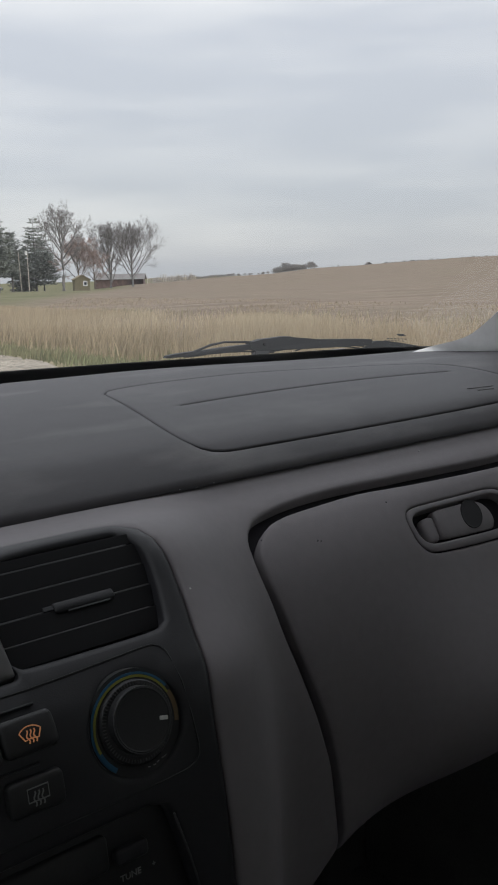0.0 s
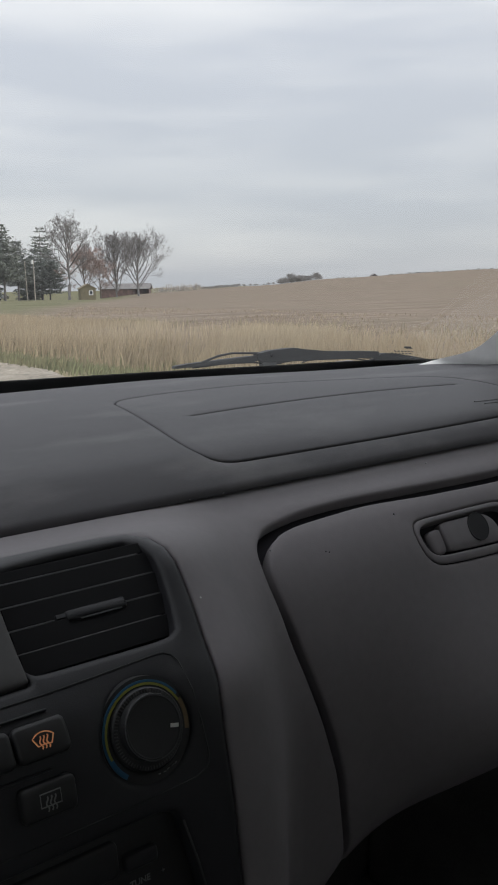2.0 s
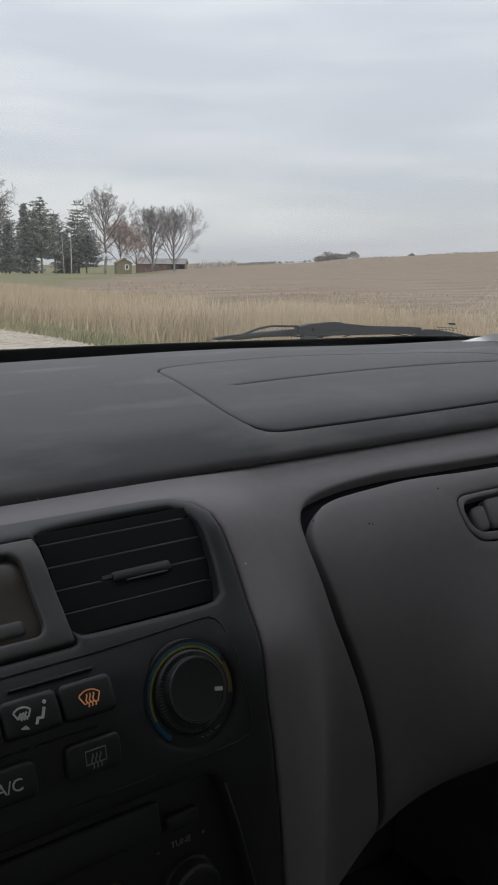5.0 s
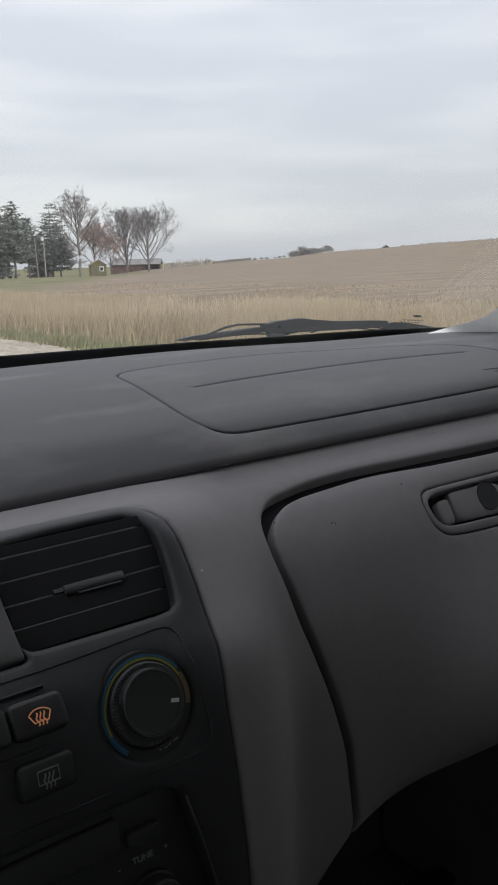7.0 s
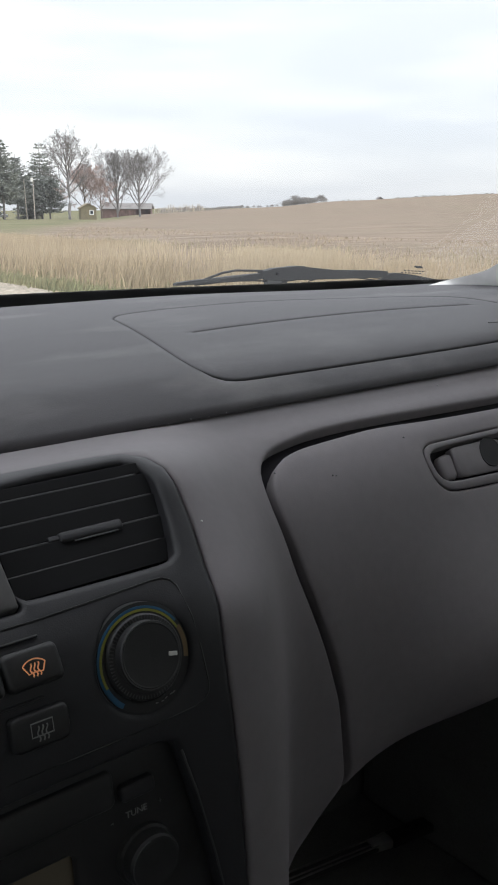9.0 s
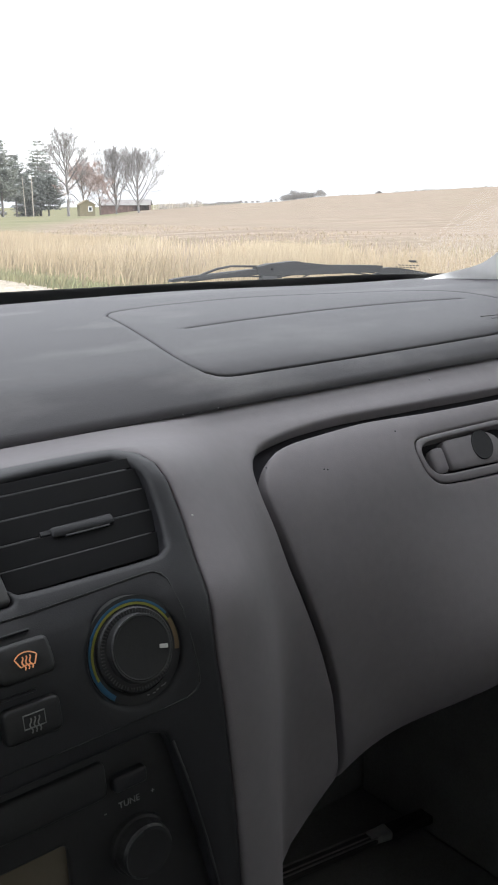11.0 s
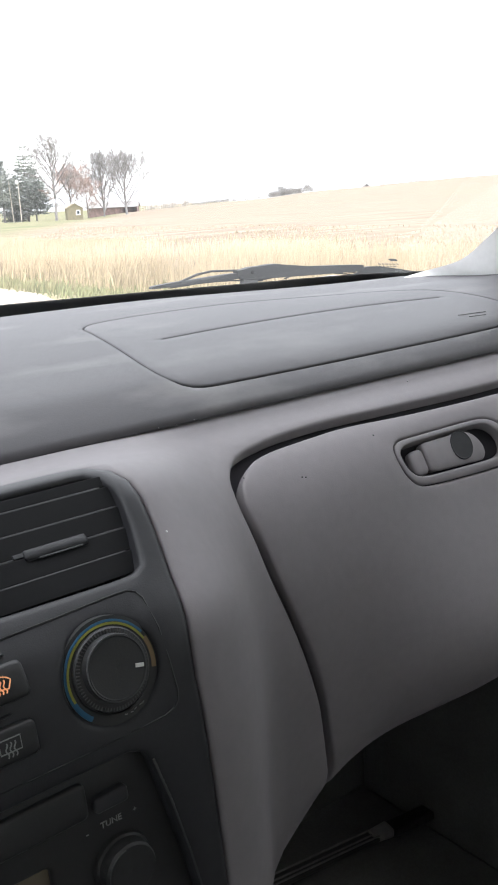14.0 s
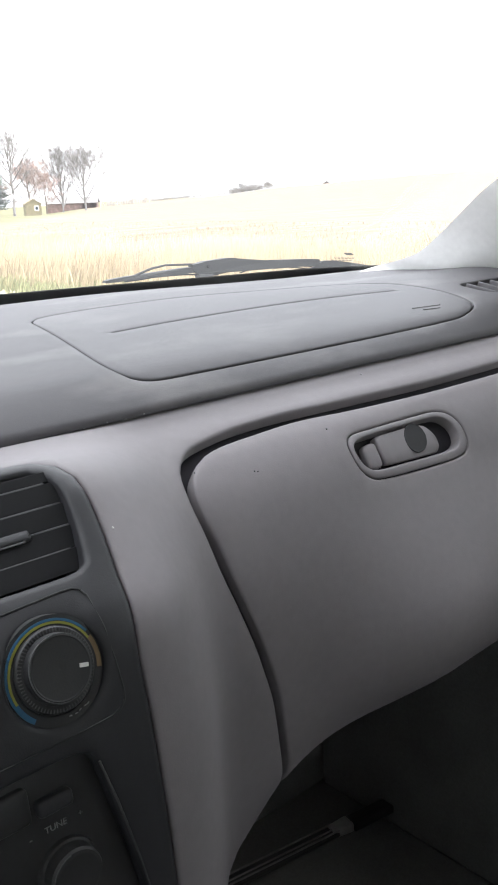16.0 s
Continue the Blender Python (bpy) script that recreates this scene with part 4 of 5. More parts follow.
    part("claw", tube([at(x, z) for x, z in ((.8154, -.1032), (.8233, -.1007), (.8365, -.0986), (.8498, -.0970), (.8658, -.0975), (.8765, -.0992), (.8927, -.1018), (.9075, -.1043))], [.0009, .0010, .0013, .0024, .0024, .0014, .0010, .0010], 6), RUBBER, w, smooth=True)
    part("tip", plate([(.9089, -.1044), (.9169, -.101), (.9248, -.0952), (.9382, -.0953), (.9572, -.0982), (.9846, -.104), (1.0011, -.1088), (.9847, -.1067), (.9574, -.1015), (.9357, -.0987), (.9249, -.0997)], .006), RUBBER, w)
    part("blade", tube([at(x, z) for x, z in ((.600, -.1075), (.618, -.1072), (.6679, -.1072), (.7188, -.1078), (.7812, -.1080), (.8767, -.1077), (.9577, -.1092), (.993, -.1098))], [.0014, .0018, .0020, .0020, .0020, .0018, .0014, .0010], 6), RUBBER, w, smooth=True)
    return w


wiper()

# ---------------------------------------------------------------- something long and slim on the passenger floor
scraper = thing("ice_scraper", (.55, .53, .40), "slim dark fluted ice scraper lying in the footwell", "ice scraper")

p0, p1 = Vector((.30, .826, .212)), Vector((.842, .735, .212))
along = (p1 - p0).normalized()
turn_z = math.degrees(math.atan2(along.y, along.x))
sm = Matrix.Translation(p0) @ pose(0, 0, 0, 0, 0, turn_z)
L = (p1 - p0).length
part("shaft", placed(boxes(((0, -.009, -.008), (L - .02, .009, .003), .003)), sm), mat("scraper_plastic", (0.035, 0.036, 0.035), 0.4, vary=0.15, scale=40), scraper)
RIB = mat("rib_plastic", (0.17, 0.17, 0.167), 0.4, vary=0.2, scale=50)
for yy in (-.0088, -.002, .0085):
    part("rib", placed(boxes(((0, yy - .0008, .0025), (L - .025, yy + .0008, .0052), .0005)), sm), RIB, scraper)
bm = boxes(((L - .034, -.0115, -.008), (L, .0115, .006), .003))
for v in bm.verts:
    if v.co.x < L - .02:
        v.co.y *= .72
part("end_cap", placed(bm, sm), mat("cap_plastic", (0.26, 0.26, 0.255), 0.4, vary=0.25, scale=50), scraper, "grey end cap")
part("brush_head", placed(boxes(((L + .001, -.012, -.010), (L + .17, .012, .004), .003)), sm), BLACK, scraper)
for k in range(3):
    part("stud", placed(boxes(((L + .10 + .012 * k, -.002, .0035), (L + .104 + .012 * k, .002, .006), .001)), sm), STEEL, scraper)

# ---------------------------------------------------------------- outside: ground, road and grass
def ss(x, a, b):
    t = np.clip((np.asarray(x, float) - a) / (b - a), 0, 1)
    return t * t * (3 - 2 * t)


HILL_A = np.array((-180, 30, 32, 34, 36, 39, 41, 43.5, 46, 48.3, 52.4, 55, 62, 100, 150, 181))
HILL_H = np.array((-4, -4, -2.0, .1, 1.4, 2.9, 3.7, 5.8, 6.6, 7.6, 9.2, 9.8, 10.5, 8, -5, -5))
TURN = radians(10)   # the road bends this far to the right on its way to the farm


def bend(y):
    """How far the road has come to the right after y metres."""
    y = np.maximum(np.asarray(y, float), 0)
    return np.where(y < 170, 28 * (y / 170) ** 1.8, 28 + (y - 170) * math.tan(TURN))


def beside(lat, ahead):
    """A place by the farm road: metres to the right of its line, and metres along it."""
    x, y = lat * math.cos(TURN) + ahead * math.sin(TURN), ahead * math.cos(TURN) - lat * math.sin(TURN)
    return x, y, h_at(x, y)


def ground_h(x, y):
    x, y = np.asarray(x, float), np.asarray(y, float)
    d = np.hypot(x, y)
    az = np.degrees(np.arctan2(x, y))
    off = x - bend(y)
    h = -.38 * ss(off, 4.8, 7.4) * (1 - .7 * ss(off, 9, 15))
    h = h - .0105 * np.clip(d - 14, 0, 520) - .6 * ss(d, 45, 260) - 22 * ss(d, 520, 1600)
    h = h + np.interp(az, HILL_A, HILL_H) * ss(d, 120, 460)
    h = h - 3.5 * ss(d, 212, 300) * (1 - ss(az, 29.3, 31.3)) * ss(az, 2, 12)
    h = h + 1.1 * np.exp(-((x - 131) ** 2 + (y - 213) ** 2) / 2400)
    h = h + .05 * np.sin(x * .31 + 1.7 * np.sin(y * .11)) * ss(d, 12, 30) * ss(x, 7, 12)
    return h


def h_at(x, y):
    return float(ground_h(np.array([x]), np.array([y]))[0])


def polar(az, d):
    """A place on the ground: degrees to the right of straight ahead, and metres away."""
    x, y = d * math.sin(radians(az)), d * math.cos(radians(az))
    return x, y, h_at(x, y)


def ground_material():
    """Stubble in drilled rows; dry and green verge along the road; lawn round the farm."""
    m = bpy.data.materials.new("ground_cover")
    m.use_nodes = True
    n, l = m.node_tree.nodes, m.node_tree.links
    b = n["Principled BSDF"]
    b.inputs["Roughness"].default_value = 0.95
    b.inputs["Specular IOR Level"].default_value = 0.1
    tc = n.new("ShaderNodeTexCoord")
    sep = n.new("ShaderNodeSeparateXYZ")
    l.new(tc.outputs["Object"], sep.inputs[0])

    def tex(scale, stretch=(1, 1, 1), detail=5.0, turn=0.0):
        mp = n.new("ShaderNodeMapping")
        mp.inputs["Scale"].default_value = stretch
        mp.inputs["Rotation"].default_value = (0, 0, radians(turn))
        l.new(tc.outputs["Object"], mp.inputs["Vector"])
        t = n.new("ShaderNodeTexNoise")
        t.inputs["Scale"].default_value, t.inputs["Detail"].default_value = scale, detail
        l.new(mp.outputs[0], t.inputs["Vector"])
        return t.outputs["Fac"]

    def rng(sock, lo, hi, a, c, smooth=False):
        r = n.new("ShaderNodeMapRange")
        if smooth:
            r.interpolation_type = "SMOOTHSTEP"
        for key, value in (("From Min", a), ("From Max", c), ("To Min", lo), ("To Max", hi)):
            r.inputs[key].default_value = value
        l.new(sock, r.inputs["Value"])
        return r.outputs[0]

    def op(kind, a, b_):
        q = n.new("ShaderNodeMath")
        q.operation = kind
        for i, v in enumerate((a, b_)):
            if isinstance(v, (int, float)):
                q.inputs[i].default_value = v
            else:
                l.new(v, q.inputs[i])
        return q.outputs[0]

    def blend(fac, a, b_):
        q = n.new("ShaderNodeMix")
        q.data_type = "RGBA"
        l.new(fac, q.inputs["Factor"])
        for key, v in (("A", a), ("B", b_)):
            if isinstance(v, tuple):
                q.inputs[key].default_value = (*v, 1)
            else:
                l.new(v, q.inputs[key])
        return q.outputs["Result"]

    rows = tex(1.0, (.16, 1.5, 1), 4.0, 24)
    patch = tex(.035, (1, 2.6, 1), 4.0, 24)
    grain = tex(3.0, (1, 1, 1), 6.0)
    field = blend(rng(rows, 0, 1, .38, .66), (0.195, 0.150, 0.113), (0.315, 0.250, 0.188))
    field = blend(rng(patch, 0, .75, .48, .66), field, (0.25, 0.210, 0.150))
    field = blend(rng(grain, 0, .7, .45, .72), field, (0.16, 0.122, 0.092))
    verge = blend(rng(tex(.9), 0, 1, .4, .62), (0.34, 0.28, 0.18), (0.19, 0.175, 0.09))
    lawn = blend(rng(tex(.12), 0, 1, .42, .62), (0.150, 0.150, 0.078), (0.205, 0.185, 0.110))
    wob = op("MULTIPLY", op("SUBTRACT", tex(.25), .5), 5.0)
    along = op("MAXIMUM", sep.outputs["Y"], 0.0)
    curve = op("MULTIPLY", op("POWER", op("DIVIDE", along, 170.0), 1.8), 28.0)
    beside_road = op("SUBTRACT", sep.outputs["X"], curve)
    near = rng(op("ADD", beside_road, wob), 1, 0, 8.0, 11.0, True)
    col = blend(near, field, verge)
    edge_line = op("ADD", op("ADD", op("MULTIPLY", sep.outputs["X"], .832), op("MULTIPLY", sep.outputs["Y"], -.555)), 11.1)
    lawn_side = rng(op("ADD", edge_line, op("MULTIPLY", wob, .8)), 1, 0, 1, 7, True)
    lawn_near = rng(op("ADD", sep.outputs["Y"], wob), 0, 1, 38, 44, True)
    col = blend(op("MULTIPLY", lawn_side, lawn_near), col, lawn)
    l.new(col, b.inputs["Base Color"])
    bp = n.new("ShaderNodeBump")
    bp.inputs["Strength"].default_value, bp.inputs["Distance"].default_value = 0.6, 0.08
    l.new(grain, bp.inputs["Height"])
    l.new(bp.outputs[0], b.inputs["Normal"])
    return m


radii = np.concatenate([np.linspace(2, 40, 58), np.geomspace(41, 3500, 76)])
angles = np.radians(np.linspace(0, 360, 361)[:-1])
verts, faces = [(0, 0, -.02)], []
for r in radii:
    X, Y = r * np.sin(angles), r * np.cos(angles)
    verts += list(zip(X.tolist(), Y.tolist(), ground_h(X, Y).tolist()))
n = len(angles)
for k in range(n):
    faces.append((0, 1 + (k + 1) % n, 1 + k))
for i in range(len(radii) - 1):
    for k in range(n):
        a, b = 1 + i * n + k, 1 + i * n + (k + 1) % n
        faces.append((a, b, b + n, a + n))
tagged(part("ground", (verts, faces), ground_material(), None, smooth=True), "beige harvested stubble field rising to a low hill, lawn round the farm", "field", "", "structure")

GRAVEL = mat("gravel", (0.32, 0.275, 0.215), 0.95, vary=0.16, scale=.9, fine=0.42, bump=0.8, bump_scale=30, second=(0.385, 0.34, 0.275), second_at=.55)
rv, rf = [], []
for i, y in enumerate(np.linspace(-80, 420, 400)):
    for x in (-3.4, -1.7, 0.3, 2.4, 4.75 + .18 * math.sin(y * .7) + .12 * math.sin(y * 1.9)):
        xb = x + float(bend(y))
        rv.append((xb, y, .015 + .05 * (1 - (x / 4.95) ** 2) + (h_at(xb, y) if y > 14 else 0)))
for i in range(399):
    for k in range(4):
        a = i * 5 + k
        rf.append((a, a + 1, a + 6, a + 5))
tagged(part("road", (rv, rf), GRAVEL, None, smooth=True), "pale gravel country road", "road", "", "structure")


def blades(places, heights, widths, lean, seed):
    """Upright grass blades and stems: two narrow faces each, bent by the wind."""
    r = np.random.RandomState(seed)
    n = len(places)
    a = r.uniform(0, 2 * np.pi, n)
    b = r.normal(0.6, .7, n)
    z = ground_h(places[:, 0], places[:, 1]) - .02
    ux, uy = np.cos(a) * widths / 2, np.sin(a) * widths / 2
    lx, ly = np.cos(b) * lean * heights * r.uniform(.2, 1, n), np.sin(b) * lean * heights * r.uniform(.2, 1, n)
    x, y = places[:, 0], places[:, 1]
    V = np.stack([np.stack([x - ux, y - uy, z], 1), np.stack([x + ux, y + uy, z], 1),
                  np.stack([x + ux * .8 + lx * .4, y + uy * .8 + ly * .4, z + heights * .6], 1), np.stack([x - ux * .8 + lx * .4, y - uy * .8 + ly * .4, z + heights * .6], 1),
                  np.stack([x + lx, y + ly, z + heights], 1)], 1).reshape(-1, 3)
    F = []
    for i in range(n):
        o = 5 * i
        F += [(o, o + 1, o + 2, o + 3), (o + 3, o + 2, o + 4)]
    return V.tolist(), F


rs = np.random.RandomState(3)


def scatter(n, x0, x1, y0, y1, clump=None):
    p = np.stack([rs.uniform(x0, x1, n), rs.uniform(y0, y1, n)], 1)
    p[:, 0] += bend(p[:, 1])
    if clump:
        w = np.array([noise.noise((q[0] * clump, q[1] * clump, 0.3)) for q in p])
        p = p[w > rs.uniform(-.45, .35, n)]
    return p


DRY = mat("dry_grass", (0.475, 0.392, 0.272), 0.9, vary=0.2, scale=.25, island=0.12, second=(0.40, 0.315, 0.205), second_at=.56, spec=.2)
STRAW = mat("cut_straw", (0.36, 0.29, 0.205), 0.9, vary=0.2, scale=.5, island=0.2, spec=.2)
EDGE_GREEN = mat("edge_weeds", (0.30, 0.26, 0.165), 0.9, vary=0.25, scale=.5, island=0.25, spec=.2)
DULL = mat("dull_grass", (0.36, 0.29, 0.19), 0.9, vary=0.2, scale=.5, island=0.3, spec=.2)
GREEN = mat("green_grass", (0.205, 0.212, 0.112), 0.9, vary=0.25, scale=.8, island=0.3, second=(0.27, 0.225, 0.13), second_at=.55, spec=.2)
p = scatter(120000, 8.2, 14.5, 4, 62, .3)
edge = 1 - .5 * ss(p[:, 0] - bend(p[:, 1]), 10.5, 14.5)
tagged(part("tall_grass", blades(p, rs.uniform(.22, .68, len(p)) * edge, rs.uniform(.005, .012, len(p)), .55, 1), DRY), "tall dry straw-coloured grass along the ditch", "grass", "", "stuff")
p = scatter(15000, 6.8, 10.5, 5, 50, .6)
tagged(part("dead_weeds", blades(p, rs.uniform(.15, .55, len(p)), rs.uniform(.012, .03, len(p)), .5, 2), DULL), "brown withered weeds at the foot of the tall grass", "weeds", "", "stuff")
p = scatter(34000, 4.85, 8.9, 5, 45)
tagged(part("verge_grass", blades(p, rs.uniform(.05, .20, len(p)), rs.uniform(.010, .022, len(p)), .6, 5), GREEN), "short green and yellow verge grass beside the road", "grass", "", "stuff")
p = scatter(9000, 13.6, 16.4, 4, 70, .35)
tagged(part("field_edge_weeds", blades(p, rs.uniform(.10, .30, len(p)), rs.uniform(.008, .018, len(p)), .9, 9), EDGE_GREEN), "dull olive weeds along the edge of the field", "weeds", "", "stuff")
p = scatter(16000, 13.5, 26, 4, 60, .2)
p = p[.832 * p[:, 0] - .555 * p[:, 1] + 11.1 > 6]
tagged(part("stubble", blades(p, rs.uniform(.05, .14, len(p)), rs.uniform(.018, .04, len(p)), .8, 6), STRAW), "cut straw stubble in the field", "stubble", "", "stuff")

# ---------------------------------------------------------------- trees
BARK = mat("grey_bark", (0.215, 0.20, 0.192), 0.95, vary=0.25, scale=3, fine=0.2)
BARK2 = mat("brown_bark", (0.13, 0.105, 0.085), 0.95, vary=0.25, scale=3, fine=0.2)
RUSSET = mat("russet_twigs", (0.37, 0.275, 0.245), 0.95, vary=0.3, scale=.6, island=0.25)
# Needles paled beyond their own green: distance haze is put into the colour.
NEEDLES = mat("hazed_spruce_needles", (0.225, 0.245, 0.222), 0.85, vary=0.35, scale=.8, island=0.4, spec=.2)
NEEDLES2 = mat("hazed_pine_needles", (0.235, 0.255, 0.220), 0.85, vary=0.35, scale=.8, island=0.4, spec=.2)


def grow_branches(rnd, height, trunk_r, fork, limbs, spread, twig, width, upright=0.5, depth=4, kids=(6, 6, 5)):
    """A bare crown: tapered trunk, limbs, branches and twigs. Returns the wood and the fine twigs as mesh lists."""
    wood, fine = [], []

    def branch(p, d, length, r, level):
        segs = (7, 6, 5, 3, 2)[min(level, 4)]
        pts, rads = [p.copy()], [r]
        q, dd = p.copy(), d.copy()
        for i in range(segs):
            j = Vector((rnd.uniform(-1, 1), rnd.uniform(-1, 1), rnd.uniform(-.5, .8))) * (.09 + .045 * level)
            lift = Vector((0, 0, upright * .08 if level else .1))
            dd = (dd + j + lift).normalized()
            q = q + dd * (length / segs)
            pts.append(q.copy())
            rads.append(max(twig, r * (1 - .82 * (i + 1) / segs)))
        (wood if level < depth - 1 else fine).append(tube(pts, rads, (8, 6, 5, 3, 3)[min(level, 4)]))
        if level >= depth:
            return
        n = kids[min(level - 1, len(kids) - 1)] if level else 0
        for k in range(n):
            f = .28 + .72 * (k + rnd.random()) / n
            i = min(int(f * segs), segs - 1)
            at = pts[i].lerp(pts[i + 1], f * segs - i)
            ax = (pts[i + 1] - pts[i]).normalized()
            side = ax.cross(Vector((rnd.uniform(-1, 1), rnd.uniform(-1, 1), rnd.uniform(-1, 1)))).normalized()
            nd = (ax * rnd.uniform(.5, 1.0) + side * rnd.uniform(.5, .95)).normalized()
            branch(at, nd, length * rnd.uniform(.36, .60) * (1.15 - .45 * f), max(twig, rads[i] * .62), level + 1)

    # a leader that tapers to the top, limbs along it, each reaching the edge of a rounded crown
    top = height * .93
    pts, rads = [Vector((0, 0, -.2))], [trunk_r * 1.15]
    sway = Vector((0, 0, 0))
    for i in range(10):
        z = top * (i + 1) / 10
        sway = sway + Vector((rnd.uniform(-1, 1), rnd.uniform(-1, 1), 0)) * height * .012
        pts.append(Vector((sway.x, sway.y, z)))
        rads.append(max(twig * 2, trunk_r * max(0.0, 1.02 - z / top) ** .75))
    wood.append(tube(pts, rads, 8))
    mid = height * (fork * .75 + 1) / 2
    half = height - mid
    for k in range(limbs):
        f = (k + rnd.uniform(0, .8)) / limbs
        z = height * (fork + (.80 - fork) * f ** .85)
        i = min(int(z / top * 10), 9)
        at = pts[i + 1].lerp(pts[i], .5)
        at.z = z
        a = 2.4 * k + rnd.uniform(-.5, .5)
        lean = spread * (1.25 - .75 * f) * rnd.uniform(.75, 1.15)
        d = Vector((math.cos(a) * lean, math.sin(a) * lean, 1)).normalized()
        # distance to the crown's edge along d
        ax, az_ = width / 2, half
        A = (d.x ** 2 + d.y ** 2) / ax ** 2 + d.z ** 2 / az_ ** 2
        B = (at.x * d.x + at.y * d.y) / ax ** 2 + (z - mid) * d.z / az_ ** 2
        C = (at.x ** 2 + at.y ** 2) / ax ** 2 + (z - mid) ** 2 / az_ ** 2 - 1
        reach = (-B + math.sqrt(max(0, B * B - A * C))) / A if B * B - A * C > 0 else height * .2
        branch(at, d, max(height * .08, reach * rnd.uniform(.78, 1.04)), max(twig * 2, trunk_r * (.52 - .28 * f)), 1)
    return join(*wood), join(*fine)


def bare_tree(name, seed, at, height, width, trunk_r, fork, limbs, spread, twig, wood_mat, twig_mat, label, **kw):
    wood, fine = grow_branches(random.Random(seed), height, trunk_r, fork, limbs, spread, twig, width, **kw)
    t = thing(name, (0, 0, 0), label, "tree")
    part("trunk", wood, wood_mat, t, smooth=True)
    part("crown", fine, twig_mat, t)
    t.location = at
    return t


def conifer(name, seed, at, height, width, levels, label, needles, droop=.25, gap=0.0, bare=.08, tip=1.0, ragged=.25, size=.42):
    """Trunk, whorls of boughs, and needle sprays along each bough."""
    rnd = random.Random(seed)
    wood = [tube([(0, 0, -.2), (0, 0, height * .5), (0, 0, height)], [height * .018, height * .012, .02], 8)]
    vs, fs = [], []
    for i in range(levels):
        f = (i + rnd.uniform(-.3, .3)) / levels
        z = height * (bare + (1 - bare) * max(0, f))
        if rnd.random() < gap:
            continue
        reach = width * (1 - max(0, f)) ** tip * (1 if f > .12 else .75 + 2 * max(0, f))
        n = max(4, int(9 * (1 - f) + 4))
        for k in range(n):
            a = 2 * math.pi * (k + rnd.random()) / n
            L = reach * rnd.uniform(1 - ragged, 1 + ragged * .6) + .15
            up = rnd.uniform(-.05, .15) - droop * (1 - f)
            d = Vector((math.cos(a), math.sin(a), up))
            e = Vector((math.cos(a), math.sin(a), up + .25))
            p0 = Vector((0, 0, z))
            wood.append(tube([p0, p0 + d * L * .6, p0 + d * L * .6 + e * L * .4], [.035, .025, .012], 3))
            m = max(4, int(L / (size * .36)))
            for j in range(m):
                s = .15 + .85 * (j + rnd.random()) / m
                c = p0 + (d * L * s if s < .6 else d * L * .6 + e * L * (s - .6))
                w = size * rnd.uniform(.6, 1.2) * (1.15 - .5 * s)
                for _ in range(3):
                    v1 = Vector((rnd.gauss(0, 1), rnd.gauss(0, 1), rnd.gauss(0, .45)))
                    v1 = (v1.normalized() + Vector((math.cos(a), math.sin(a), 0)) * .5) * w
                    v2 = Vector((rnd.gauss(0, 1), rnd.gauss(0, 1), rnd.gauss(0, .6))).normalized() * w * .33
                    o = len(vs)
                    vs += [tuple(c - v2), tuple(c + v1 * .5 - v2 * .3 + Vector((0, 0, -.05))), tuple(c + v1), tuple(c + v1 * .4 + v2 * 1.1)]
                    fs.append((o, o + 1, o + 2, o + 3))
    t = thing(name, (0, 0, 0), label, "tree")
    part("trunk", join(*wood), BARK, t)
    part("crown", (vs, fs), needles, t)
    t.location = at
    return t


def px(az, d, sink=0.0):
    x, y, z = polar(az, d)
    return (x, y, z - sink)


SPRUCE = "dark green spruce with drooping boughs beside the farm drive"
PINE = "tall ragged pine with open tiers of boughs"
VASE = "leafless tree with many upright stems fanning out by the barn"
bare_tree("bare_tree", 11, px(28.1, 185), 15.3, 11.8, .32, .30, 17, 1.0, .014, BARK, BARK, "tall leafless tree with spreading crown on the lawn", kids=(7, 6, 5))
bare_tree("bare_tree", 12, px(30.95, 214), 13.6, 13.2, .30, .06, 26, .74, .014, BARK, BARK, VASE, upright=.9, kids=(7, 6, 5))
bare_tree("bare_tree", 13, px(32.3, 208), 12.8, 14.6, .26, .09, 26, .88, .014, BARK, BARK, "leafless tree with a rounded fan of branches by the pens", upright=.75, kids=(7, 6, 5))
bare_tree("russet_tree", 14, px(29.05, 192), 10.0, 9.6, .18, .12, 18, 1.0, .020, BARK2, RUSSET, "small tree with a haze of russet twigs", upright=.4, kids=(8, 7, 6))
bare_tree("russet_tree", 16, px(30.0, 203), 8.2, 6.4, .15, .12, 14, .9, .018, BARK2, RUSSET, "small russet tree beside the barn", upright=.4, kids=(8, 6, 5))
bare_tree("bare_tree", 15, px(20.6, 186), 19.0, 13.6, .52, .25, 17, .85, .016, BARK, BARK, "great leafless shade tree beside the white house", kids=(9, 7, 5))
conifer("spruce_tree", 21, px(23.35, 178), 12.8, 2.9, 42, SPRUCE, NEEDLES, size=.6)
conifer("spruce_tree", 22, px(22.4, 196), 10.8, 2.9, 34, SPRUCE, NEEDLES, size=.6)
conifer("pine_tree", 23, px(24.3, 179), 14.2, 4.2, 30, PINE, NEEDLES2, droop=.02, gap=.16, bare=.26, tip=.75, ragged=.6, size=.62)
conifer("pine_tree", 27, px(25.1, 196), 12.9, 3.6, 28, PINE, NEEDLES, droop=.05, gap=.14, bare=.24, tip=.7, ragged=.55, size=.6)
conifer("pine_tree", 24, px(26.95, 200), 10.4, 4.2, 26, "broad dark pine behind the yard lamp", NEEDLES, droop=.08, gap=.10, bare=.16, tip=.5, ragged=.45, size=.62)
